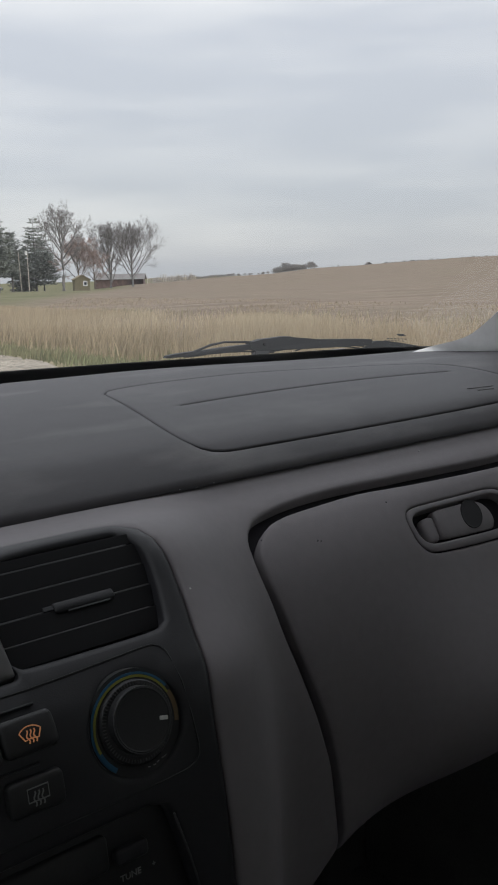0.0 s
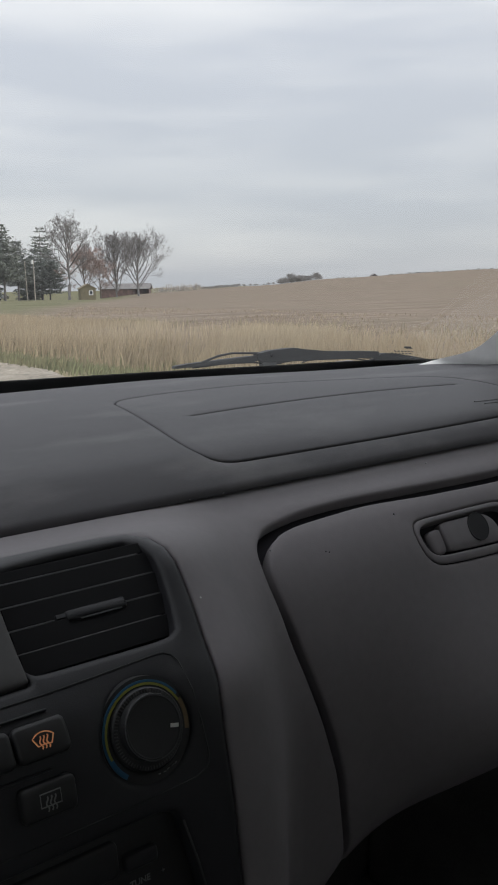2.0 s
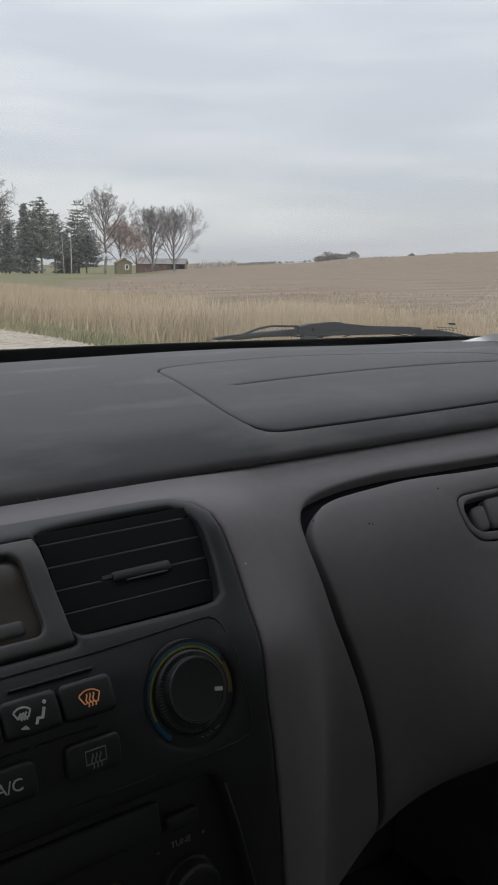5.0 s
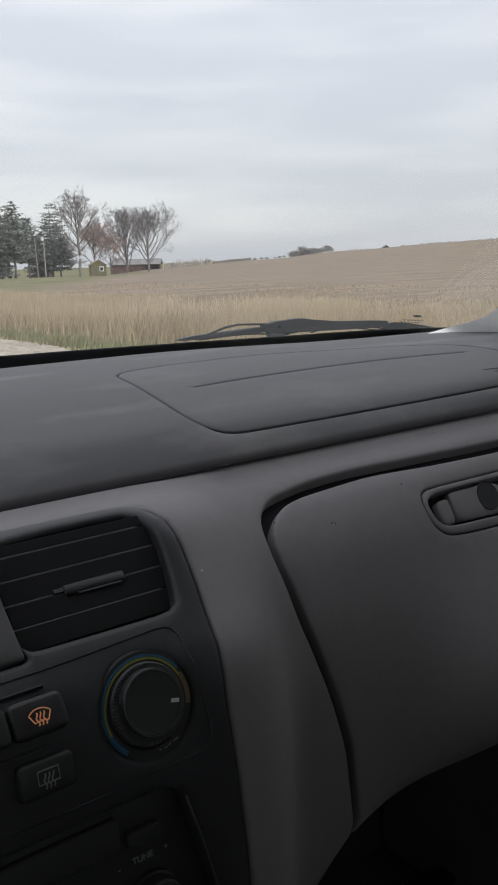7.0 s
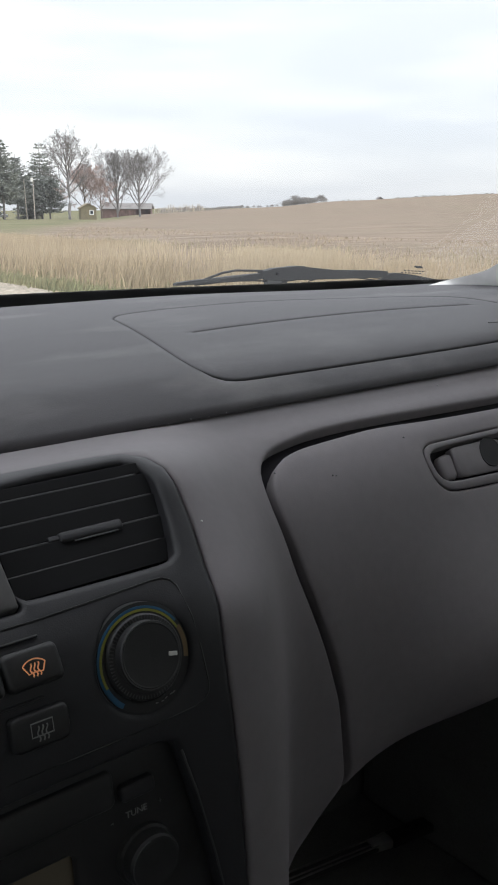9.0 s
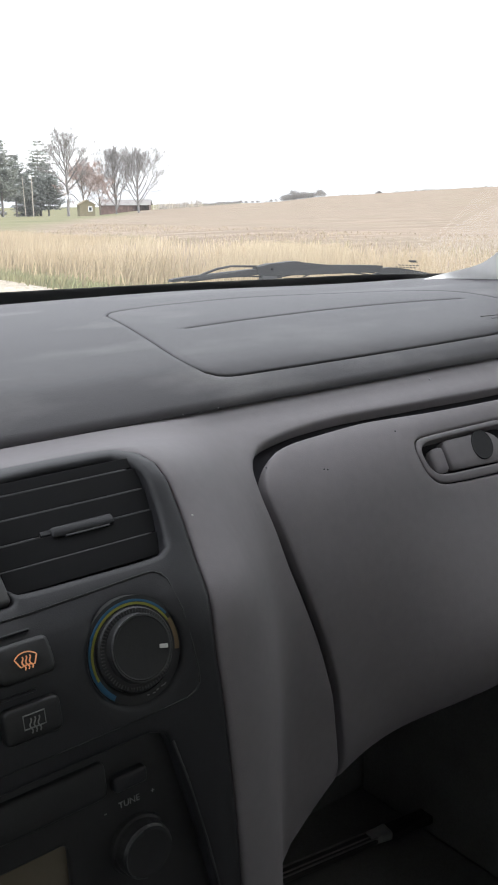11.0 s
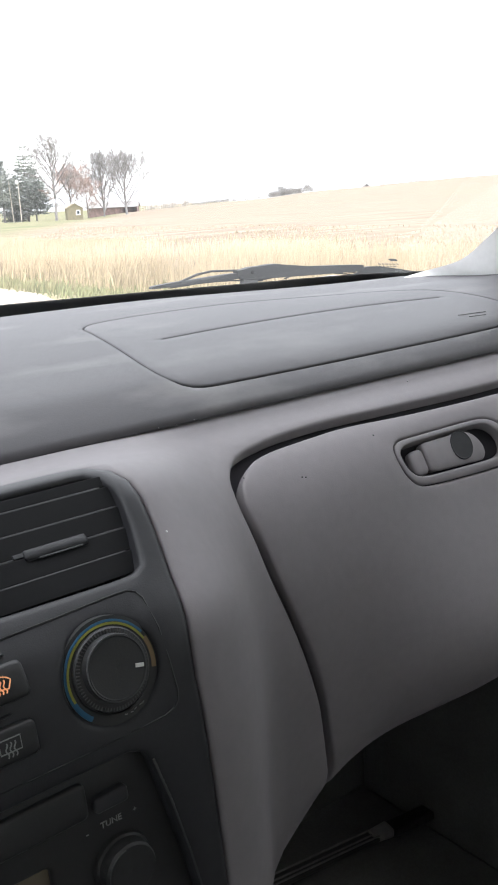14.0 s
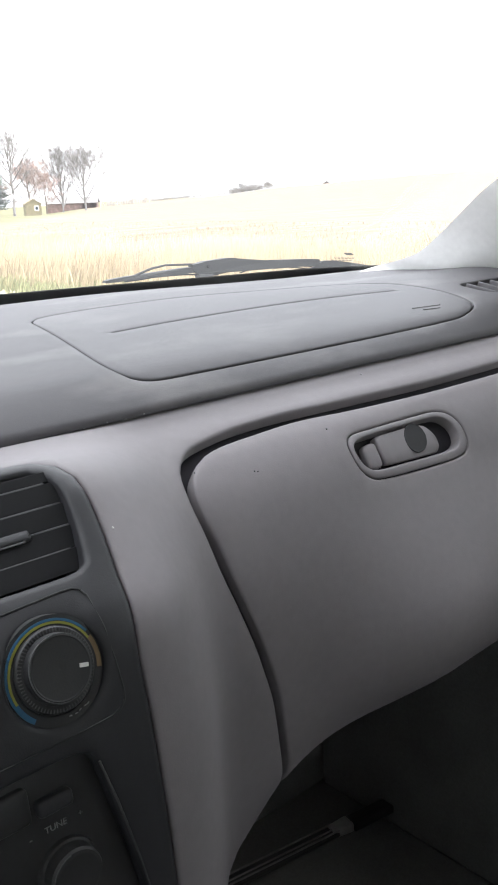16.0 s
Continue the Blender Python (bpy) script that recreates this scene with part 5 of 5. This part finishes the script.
conifer("pine_tree", 25, px(25.75, 206), 9.4, 3.2, 24, "low broad pine behind the yard lamp", NEEDLES, droop=.2, gap=.05, bare=.05, tip=.7, ragged=.35, size=.7)

# Pale grey twigs: the haze over the skyline is painted into them.
FARWOOD = mat("hazed_far_twigs", (0.36, 0.35, 0.335), 0.95, vary=0.2, scale=.5)
# far trees along the skyline: small bare crowns, copied
far_tree = bare_tree("far_tree", 51, px(41.7, 470, .9), 5.4, 7.6, .12, .03, 13, 1.3, .03, FARWOOD, FARWOOD, "small distant leafless tree on the skyline", upright=.4, kids=(7, 6, 5))
tagged(far_tree, group="trees on the skyline")
far_rnd = random.Random(8)
for az0, az1, d, n, big in ((41.0, 42.9, 470, 20, .72), (43.2, 43.5, 470, 2, .8), (36.3, 38.8, 440, 15, .36), (38.8, 40.8, 450, 8, .24), (44.4, 45.8, 470, 4, .2), (47.6, 56.0, 480, 42, .24), (33.6, 36.2, 420, 7, .6)):
    for k in range(n):
        q = big * far_rnd.uniform(.75, 1.15)
        a = px(az0 + (az1 - az0) * (k + far_rnd.random()) / n, d * far_rnd.uniform(.97, 1.03), 1.5 * q)
        c = copy_thing(far_tree, Matrix.Translation(a) @ Matrix.Rotation(far_rnd.uniform(0, 6.28), 4, "Z"))
        c.scale = (q, q, q)

# ---------------------------------------------------------------- farm buildings
SIDING = mat("white_siding", (0.78, 0.78, 0.76), 0.7, vary=0.05, scale=1.5, fine=0.04)
SHINGLE = mat("grey_shingles", (0.105, 0.108, 0.112), 0.9, vary=0.15, scale=2, fine=0.15)
TINROOF = mat("weathered_tin", (0.21, 0.195, 0.185), 0.6, metal=0.2, vary=0.2, scale=.8, fine=0.08)
REDWOOD = mat("faded_red_boards", (0.165, 0.105, 0.09), 0.9, vary=0.25, scale=1.2, fine=0.12)
OLIVE = mat("olive_boards", (0.20, 0.172, 0.105), 0.85, vary=0.12, scale=1.5, fine=0.06)
BRICKS = mat("chimney_brick", (0.27, 0.13, 0.09), 0.9, vary=0.25, scale=4, fine=0.2)
DARKWIN = mat("dark_pane", (0.05, 0.06, 0.07), 0.15, vary=0.2, scale=3)
POLEWOOD = mat("pole_wood", (0.50, 0.455, 0.395), 0.9, vary=0.2, scale=1.5, fine=0.1, stretch=(1, 1, .1))
SILVER = mat("silver_paint", (0.58, 0.59, 0.60), 0.35, metal=0.1, vary=0.04, scale=2)


def frame_at(at, yaw):
    return Matrix.Translation(at) @ Matrix.Rotation(radians(yaw), 4, "Z")


def local(name, bm, m, material, parent, label="", smooth=False):
    return part(name, placed(bm, m), material, parent, label, smooth)


def gable(w, d, wall, peak, x0=0.0, y0=0.0):
    """A gabled block: width w along x, depth d along y, walls up to wall, ridge along y at peak."""
    bm = bmesh.new()
    a = [bm.verts.new((x0 + sx * w / 2, y0 + sy * d / 2, z)) for sy in (-1, 1) for sx, z in ((-1, -.6), (1, -.6), (1, wall), (0, peak), (-1, wall))]
    bm.faces.new(a[:5])
    bm.faces.new(list(reversed(a[5:])))
    for i in range(5):
        j = (i + 1) % 5
        bm.faces.new((a[i], a[5 + i], a[5 + j], a[j]))
    bmesh.ops.recalc_face_normals(bm, faces=bm.faces)
    return bm


def slab_roof(w, d, wall, peak, over=.35, thick=.14, x0=0.0, y0=0.0):
    """Two sloped roof planes with eaves."""
    out = []
    run, rise = w / 2, peak - wall
    s = math.hypot(run, rise)
    for side in (-1, 1):
        bm = bmesh.new()
        box(bm, (0, -d / 2 - over, .01), (s + over, d / 2 + over, .01 + thick))
        m = Matrix.Translation((x0, y0, peak)) @ (Matrix.Rotation(math.pi, 4, "Z") if side < 0 else Matrix.Identity(4)) @ Matrix.Rotation(math.atan2(rise, run), 4, "Y")
        out.append(placed(bm, m))
    return out


def window(m, w, h, parent, panes=2):
    win = part("window", placed(boxes(((-w / 2, -.05, -h / 2), (w / 2, .02, h / 2))), m), DARKWIN, parent, "dark window with black trim")
    bm = bmesh.new()
    for lo, hi in (((-w / 2 - .09, -.09, -h / 2 - .09), (-w / 2, -.02, h / 2 + .09)), ((w / 2, -.09, -h / 2 - .09), (w / 2 + .09, -.02, h / 2 + .09)), ((-w / 2, -.09, h / 2), (w / 2, -.02, h / 2 + .09)), ((-w / 2, -.09, -h / 2 - .09), (w / 2, -.02, -h / 2))):
        box(bm, lo, hi)
    for k in range(1, panes):
        x = -w / 2 + w * k / panes
        box(bm, (x - .04, -.085, -h / 2), (x + .04, -.03, h / 2))
    part("window_frame", placed(bm, m), SHINGLE, win)
    return win


def farmhouse(at, yaw):
    h = thing("farmhouse", at, "white two-storey farmhouse with grey shingle roof and brick chimney", "house")
    m = frame_at(at, yaw)
    # front to -y: left gable, low middle range, right gable
    local("wall", gable(4.4, 7.5, 4.6, 6.9, -4.6, 0), m, SIDING, h)
    local("wall", gable(4.2, 8.0, 4.8, 7.3, 4.6, .4), m, SIDING, h)
    mid = gable(6.0, 5.0, 3.2, 6.0)
    local("wall", placed(mid, Matrix.Translation((0, .6, 0)) @ Matrix.Rotation(math.pi / 2, 4, "Z")), m, SIDING, h)
    for args in ((4.4, 7.5, 4.6, 6.9, .35, .14, -4.6, 0), (4.2, 8.0, 4.8, 7.3, .35, .14, 4.6, .4)):
        for bm in slab_roof(*args):
            local("roof", bm, m, SHINGLE, h)
    for bm in slab_roof(6.0, 5.2, 3.2, 6.0, .2):
        local("roof", placed(bm, Matrix.Translation((0, .6, 0)) @ Matrix.Rotation(math.pi / 2, 4, "Z")), m, SHINGLE, h)
    for x, y, z, w, hh, p in ((-4.6, -3.76, 1.5, 2.2, 1.1, 3), (-4.6, -3.76, 4.3, .8, 1.2, 1), (4.6, -3.62, 1.5, 1.7, 1.1, 3), (4.7, -3.62, 4.4, .9, 1.3, 1), (-.2, -2.42, 1.6, .8, 1.0, 1), (1.7, -2.42, 1.6, 1.5, 1.0, 2)):
        window(m @ pose(x, y, z), w, hh, h, p)
    local("door", boxes(((-1.9, -2.46, 0), (-1.05, -2.41, 2.05), .02)), m, DARKWIN, h, "dark front door")
    local("porch_roof", placed(boxes(((-1.2, -1.1, 0), (1.2, .0, .12), .03)), pose(-1.5, -2.42, 2.35, 14)), m, SHINGLE, h)
    local("porch_step", boxes(((-2.3, -3.6, -.3), (-.7, -2.42, .12), .03), ((-2.1, -4.0, -.3), (-.9, -3.6, -.05), .03)), m, BRICKS, h, "orange brick porch step")
    local("chimney", boxes(((-7.55, -.9, -.5), (-6.84, .5, 5.2), .03), ((-7.4, -.6, 5.2), (-6.85, .2, 8.0), .03)), m, BRICKS, h, "tall red brick chimney")
    for y in (-2.6, 1.6):
        for z in (1.5, 4.0):
            window(m @ pose(-6.81, y, z, 0, 0, -90), .8, 1.2, h, 1)
    for k in range(22):
        local("siding_board", boxes(((-6.78, -3.795, .1 + .2 * k), (-2.42, -3.765, .285 + .2 * k), .006)), m, SIDING, h)
        local("siding_board", boxes(((2.52, -3.645, .1 + .2 * k), (6.68, -3.615, .285 + .2 * k), .006)), m, SIDING, h)
    return h


farmhouse(beside(31, 186), -10)


def machine_shed(at, yaw):
    b = thing("barn", at, "long low faded red barn with weathered tin roof", "barn")
    m = frame_at(at, yaw)
    local("back_wall", boxes(((-6.5, 2.8, -.6), (6.5, 3.0, 2.2))), m, REDWOOD, b)
    local("front_wall", boxes(((-6.5, -3.0, -.6), (2.4, -2.8, 2.1))), m, REDWOOD, b)
    for x in (-6.5, 6.3):
        local("end_wall", boxes(((x, -2.8, -.6), (x + .2, 2.8, 2.2))), m, REDWOOD, b)
        bm = bmesh.new()
        q = [bm.verts.new((x + .1, y, z)) for y, z in ((-3, 2.15), (3, 2.15), (0, 3.45))]
        bm.faces.new(q)
        r = bmesh.ops.extrude_face_region(bm, geom=list(bm.faces))
        for v in [e for e in r["geom"] if isinstance(e, bmesh.types.BMVert)]:
            v.co.x += .1
        local("gable", bm, m, REDWOOD, b)
    for x in (2.5, 4.4):
        local("post", boxes(((x, -2.95, -.6), (x + .18, -2.78, 2.1), .02)), m, REDWOOD, b)
    for k in range(22):
        x = -6.4 + .4 * k
        local("board", boxes(((x, -3.04, -.4), (x + .37, -3.004, 2.08), .006)), m, REDWOOD, b)
    for bm in slab_roof(6.2, 13.2, 2.2, 3.5, .3, .08):
        local("roof", placed(bm, Matrix.Rotation(math.pi / 2, 4, "Z")), m, TINROOF, b)
    return b


machine_shed(px(31.5, 250, .4), -38)


def garden_shed(at, yaw):
    s = thing("garden_shed", at, "small olive shed with gable roof and white-framed window", "shed")
    m = frame_at(at, yaw)
    local("wall", gable(2.7, 3.4, 2.0, 2.75), m, OLIVE, s)
    for bm in slab_roof(2.7, 3.4, 2.0, 2.75, .22, .09):
        local("roof", bm, m, mat("shed_shingle", (0.23, 0.19, 0.12), 0.9, vary=.15, scale=3, fine=.1), s)
    win = local("window", boxes(((.25, -1.74, 1.0), (.75, -1.70, 1.6))), m, DARKWIN, s)
    part("window_frame", placed(boxes(((.13, -1.78, .88), (.25, -1.72, 1.72)), ((.75, -1.78, .88), (.87, -1.72, 1.72)), ((.25, -1.78, 1.6), (.75, -1.72, 1.72)), ((.25, -1.78, .88), (.75, -1.72, 1.0))), m), SIDING, win)
    local("door", boxes(((-1.40, -.6, -.1), (-1.36, .5, 1.8), .01)), m, OLIVE, s)
    for k in range(9):
        x = -1.33 + .3 * k
        local("corner_board", boxes(((x - .012, -1.725, -.3), (x + .012, -1.702, 1.95))), m, OLIVE, s)
    return s


garden_shed(px(29.15, 168), -22)


def pole(name, at, height, r, label, arm=False, lamp=False, lean=0.0):
    p = thing(name, at, label, "pole")
    m = Matrix.Translation(at) @ pose(0, 0, 0, 0, lean)
    local("shaft", lathe([(r * 1.15, -.4), (r, height * .5), (r * .8, height), (r * .5, height + .03)], 10), m, POLEWOOD, p, smooth=False)
    if arm:
        local("crossarm", boxes(((-1.1, -.06, height - .6), (1.1, .06, height - .46), .01)), m, POLEWOOD, p)
        for x in (-1.0, -.4, .4, 1.0):
            local("insulator", placed(lathe([(.05, 0), (.06, .06), (.03, .12)], 8), pose(x, 0, height - .46)), m, SIDING, p)
    if lamp:
        local("lamp_box", boxes(((-.42, -.18, height - .55), (-.08, .18, height + .1), .03)), m, SIDING, p, "white meter box")
        local("bracket", boxes(((-.10, -.03, height - .3), (.02, .03, height - .2))), m, STEEL, p)
    return p


pole("yard_pole", px(26.05, 174), 7.2, .085, "tall pale wooden yard pole with a white box", lamp=True)
pole("yard_pole", px(25.6, 186), 7.6, .08, "plain leaning grey yard pole", lean=-2)
pole("utility_pole", beside(15.7, 159), 9.5, .16, "pale wooden utility pole on the roadside lawn", arm=True, lean=-1)

fence = thing("fence", px(34.8, 262), "low grey wooden fence at the field edge", "fence")
fence_rnd = random.Random(31)
posts = [px(33.2 + .16 * k + fence_rnd.uniform(-.04, .04), 262 + fence_rnd.uniform(-1, 1)) for k in range(19)]
for a in posts:
    w, hh = fence_rnd.uniform(.06, .10), fence_rnd.uniform(1.3, 2.3)
    part("post", boxes(((a[0] - w, a[1] - w, a[2] - .2), (a[0] + w, a[1] + w, a[2] + hh), .01)), POLEWOOD, fence)
for q in (.45, .95, 1.4):
    part("rail", tube([Vector(a) + Vector((0, 0, q + fence_rnd.uniform(-.05, .05))) for a in posts], [.055] * len(posts), 4), POLEWOOD, fence)


def pickup(at, yaw):
    t = thing("pickup_truck", at, "silver pickup truck parked on the farm drive", "truck")
    m = frame_at(at, yaw)
    local("body", boxes(((-2.75, -.95, .45), (2.75, .95, 1.02), .12)), m, SILVER, t, smooth=True)
    bm = bmesh.new()
    box(bm, (-1.05, -.86, 1.0), (1.25, .86, 1.78), .16)
    for v in bm.verts:
        if v.co.z > 1.5:
            v.co.x = .1 + (v.co.x - .1) * .78
    local("cab", bm, m, SILVER, t, smooth=True)
    local("bed_rail", boxes(((-2.72, -.93, 1.0), (-1.06, -.82, 1.14), .03), ((-2.72, .82, 1.0), (-1.06, .93, 1.14), .03), ((-2.74, -.82, .9), (-2.66, .82, 1.14), .02)), m, SILVER, t)
    for s in (-1, 1):
        for x0, x1 in ((-.75, .05), (.12, .80)):
            local("side_window", boxes(((x0, s * .80 - .05, 1.15), (x1, s * .80 + .05, 1.62), .03)), m, DARKWIN, t)
        for x in (-1.75, 1.75):
            w = local("wheel", placed(lathe([(.2, -.14), (.36, -.13), (.39, -.08), (.39, .08), (.36, .13), (.2, .14)], 20), pose(x, s * .84, .39, 90)), m, RUBBER, t)
            part("rim", placed(placed(lathe([(.22, -.02), (.20, .01), (.05, .02)], 14), pose(x, s * .98, .39, -90 * s)), m), STEEL, w)
    local("bumper", boxes(((2.70, -.9, .42), (2.86, .9, .62), .04)), m, STEEL, t)
    return t


pickup(px(23.75, 200), 18)

# ---------------------------------------------------------------- the wood beyond the house, along the road
wood_rnd = random.Random(77)
first = conifer("pine_tree", 41, beside(15, 204), 15.5, 4.4, 20, "tall roadside pine with a bare lower trunk", NEEDLES2, droop=.05, gap=.1, bare=.24, tip=.55, ragged=.4, size=.6)
tagged(first, group="pine wood")
for k in range(30):
    at = beside(13 + wood_rnd.random() * 30, 208 + wood_rnd.random() * 62)
    c = copy_thing(first, Matrix.Translation(at) @ Matrix.Rotation(wood_rnd.uniform(0, 6.28), 4, "Z"))
    q = wood_rnd.uniform(.8, 1.15)
    c.scale = (q, q, q)
for k, (lat, ahead) in enumerate(((58, 196), (50, 202), (44, 204))):
    copy_thing(first, Matrix.Translation(beside(lat, ahead)) @ Matrix.Rotation(k * 2.1, 4, "Z"))

# ---------------------------------------------------------------- the lawn in front of the house
YARD = "leafless shade tree with a short thick trunk on the front lawn"
bare_tree("bare_tree", 61, beside(19.5, 166), 13.5, 12.0, .42, .22, 14, 1.0, .016, BARK, BARK, YARD, kids=(8, 6, 5))
bare_tree("bare_tree", 62, beside(22.0, 170), 14.5, 11.0, .40, .24, 14, .9, .016, BARK, BARK, YARD, kids=(8, 6, 5))
bare_tree("bare_tree", 63, beside(20.5, 184), 9.0, 6.5, .16, .20, 12, .9, .012, BARK, BARK, "slender young leafless tree on the lawn", kids=(8, 6, 5))

DRIVE = mat("drive_gravel", (0.46, 0.41, 0.33), 0.95, vary=0.14, scale=1.2, fine=0.2)
dv, df = [], []
for i in range(41):
    f = i / 40
    lat, ahead = 4.5 + 44 * f, 176 + 8 * (1 - f) ** 3 - 6 * f
    for w in (-1.5, 0, 1.5):
        x, y, z = beside(lat, ahead + w)
        dv.append((x, y, z + .03))
for i in range(40):
    for k in range(2):
        df.append((3 * i + k, 3 * i + k + 1, 3 * i + k + 4, 3 * i + k + 3))
tagged(part("drive", (dv, df), DRIVE, None, smooth=True), "pale gravel drive across the lawn", "drive", "", "structure")


def letterbox(at):
    b = thing("mailbox", at, "dark metal mailbox on a pale wooden post", "mailbox")
    m = frame_at(at, -12)
    local("post", boxes(((-.05, -.05, -.3), (.05, .05, 1.15), .01)), m, POLEWOOD, b)
    local("arm", boxes(((-.04, -.32, 1.02), (.04, -.052, 1.12), .008)), m, POLEWOOD, b)
    bm = bmesh.new()
    outline = [(-.10, 0), (.10, 0), (.10, .12)] + [(.10 * math.cos(radians(q)), .12 + .10 * math.sin(radians(q))) for q in range(15, 180, 15)] + [(-.10, .12)]
    a, c = [[bm.verts.new((x, y, z + 1.152)) for x, z in outline] for y in (-.42, .12)]
    bm.faces.new(a)
    bm.faces.new(list(reversed(c)))
    for i in range(len(a)):
        j = (i + 1) % len(a)
        bm.faces.new((a[i], c[i], c[j], a[j]))
    bmesh.ops.recalc_face_normals(bm, faces=bm.faces)
    body = local("box", bm, m, RUBBER, b, "rounded dark metal box")
    part("flag", placed(boxes(((.102, -.2, 1.24), (.112, -.16, 1.46), .003)), m), RED_PAINT, body, "small red flag")


def notice(at):
    b = thing("yard_sign", at, "white board with a big red heart on two stakes", "sign")
    m = frame_at(at, -35)
    for x in (-.4, .4):
        local("stake", boxes(((x - .02, .012, -.3), (x + .02, .05, 1.05), .004)), m, POLEWOOD, b)
    board = local("board", boxes(((-.5, -.012, .3), (.5, .01, 1.1), .006)), m, SIDING, b)
    bm = bmesh.new()
    ring = []
    for i in range(48):
        w = 2 * math.pi * i / 48
        ring.append(bm.verts.new((.026 * 16 * math.sin(w) ** 3, -.016, .72 + .019 * (13 * math.cos(w) - 5 * math.cos(2 * w) - 2 * math.cos(3 * w) - math.cos(4 * w)))))
    bm.faces.new(ring)
    r = bmesh.ops.extrude_face_region(bm, geom=list(bm.faces))
    for v in [e for e in r["geom"] if isinstance(e, bmesh.types.BMVert)]:
        v.co.y = -.0125
    bmesh.ops.recalc_face_normals(bm, faces=bm.faces)
    part("heart", placed(bm, m), RED_PAINT, board, "flat red heart")
    for z in (.66, .78):
        part("marking", placed(boxes(((-.24, -.02, z), (.24, -.0165, z + .05))), m), SIDING, board, "pale bar of lettering")


def plate_post(at):
    b = thing("marker_sign", at, "small blue plate on a thin steel post", "sign")
    m = frame_at(at, -30)
    local("post", boxes(((-.025, -.02, -.3), (.025, .02, 1.75), .005)), m, STEEL, b)
    plate = local("plate", boxes(((-.30, -.034, 1.55), (.30, -.022, 1.74), .003)), m, mat("blue_plate", (0.03, 0.16, 0.42), .5, vary=.06, scale=5), b)
    part("marking", placed(boxes(((-.2, -.038, 1.61), (.2, -.0345, 1.68))), m), SIDING, plate, "pale bar of figures")


RED_PAINT = mat("red_paint", (0.52, 0.035, 0.03), .5, vary=.08, scale=4)
letterbox(beside(9.9, 172.3))
notice(beside(9.6, 174.6))
plate_post(beside(10.6, 175.6))
post_at = beside(14.6, 160.5)
white_post = thing("marker_post", post_at, "short square white wooden post on the lawn", "post")
part("shaft", placed(boxes(((-.09, -.09, -.3), (.09, .09, 1.0), .015)), Matrix.Translation(post_at)), SIDING, white_post)
part("cap", placed(boxes(((-.11, -.11, 1.003), (.11, .11, 1.05), .012)), Matrix.Translation(post_at)), SIDING, white_post)
guy_a, guy_b = Vector(beside(15.7, 159)) + Vector((0, 0, 8.2)), Vector(beside(12.6, 166))
guy = thing("guy_wire", guy_b, "steel guy wire of the utility pole with a red sleeve", "wire")
part("cable", tube([guy_a, guy_b - Vector((0, 0, .3))], [.012, .012], 6), STEEL, guy)
part("sleeve", tube([guy_b + (guy_a - guy_b) * f for f in (.02, .34)], [.035, .035], 8), RED_PAINT, guy, "red plastic sleeve")


def far_barn(at, yaw):
    b = thing("barn", at, "small distant barn with a steep roof on the hilltop", "barn")
    m = frame_at(at, yaw)
    local("wall", gable(2.2, 2.6, .9, 1.7), m, TINROOF, b)
    for bm in slab_roof(2.2, 2.6, .9, 1.7, .5, .1):
        local("roof", bm, m, TINROOF, b)
    return b


far_barn(px(46.8, 462, .3), -30)
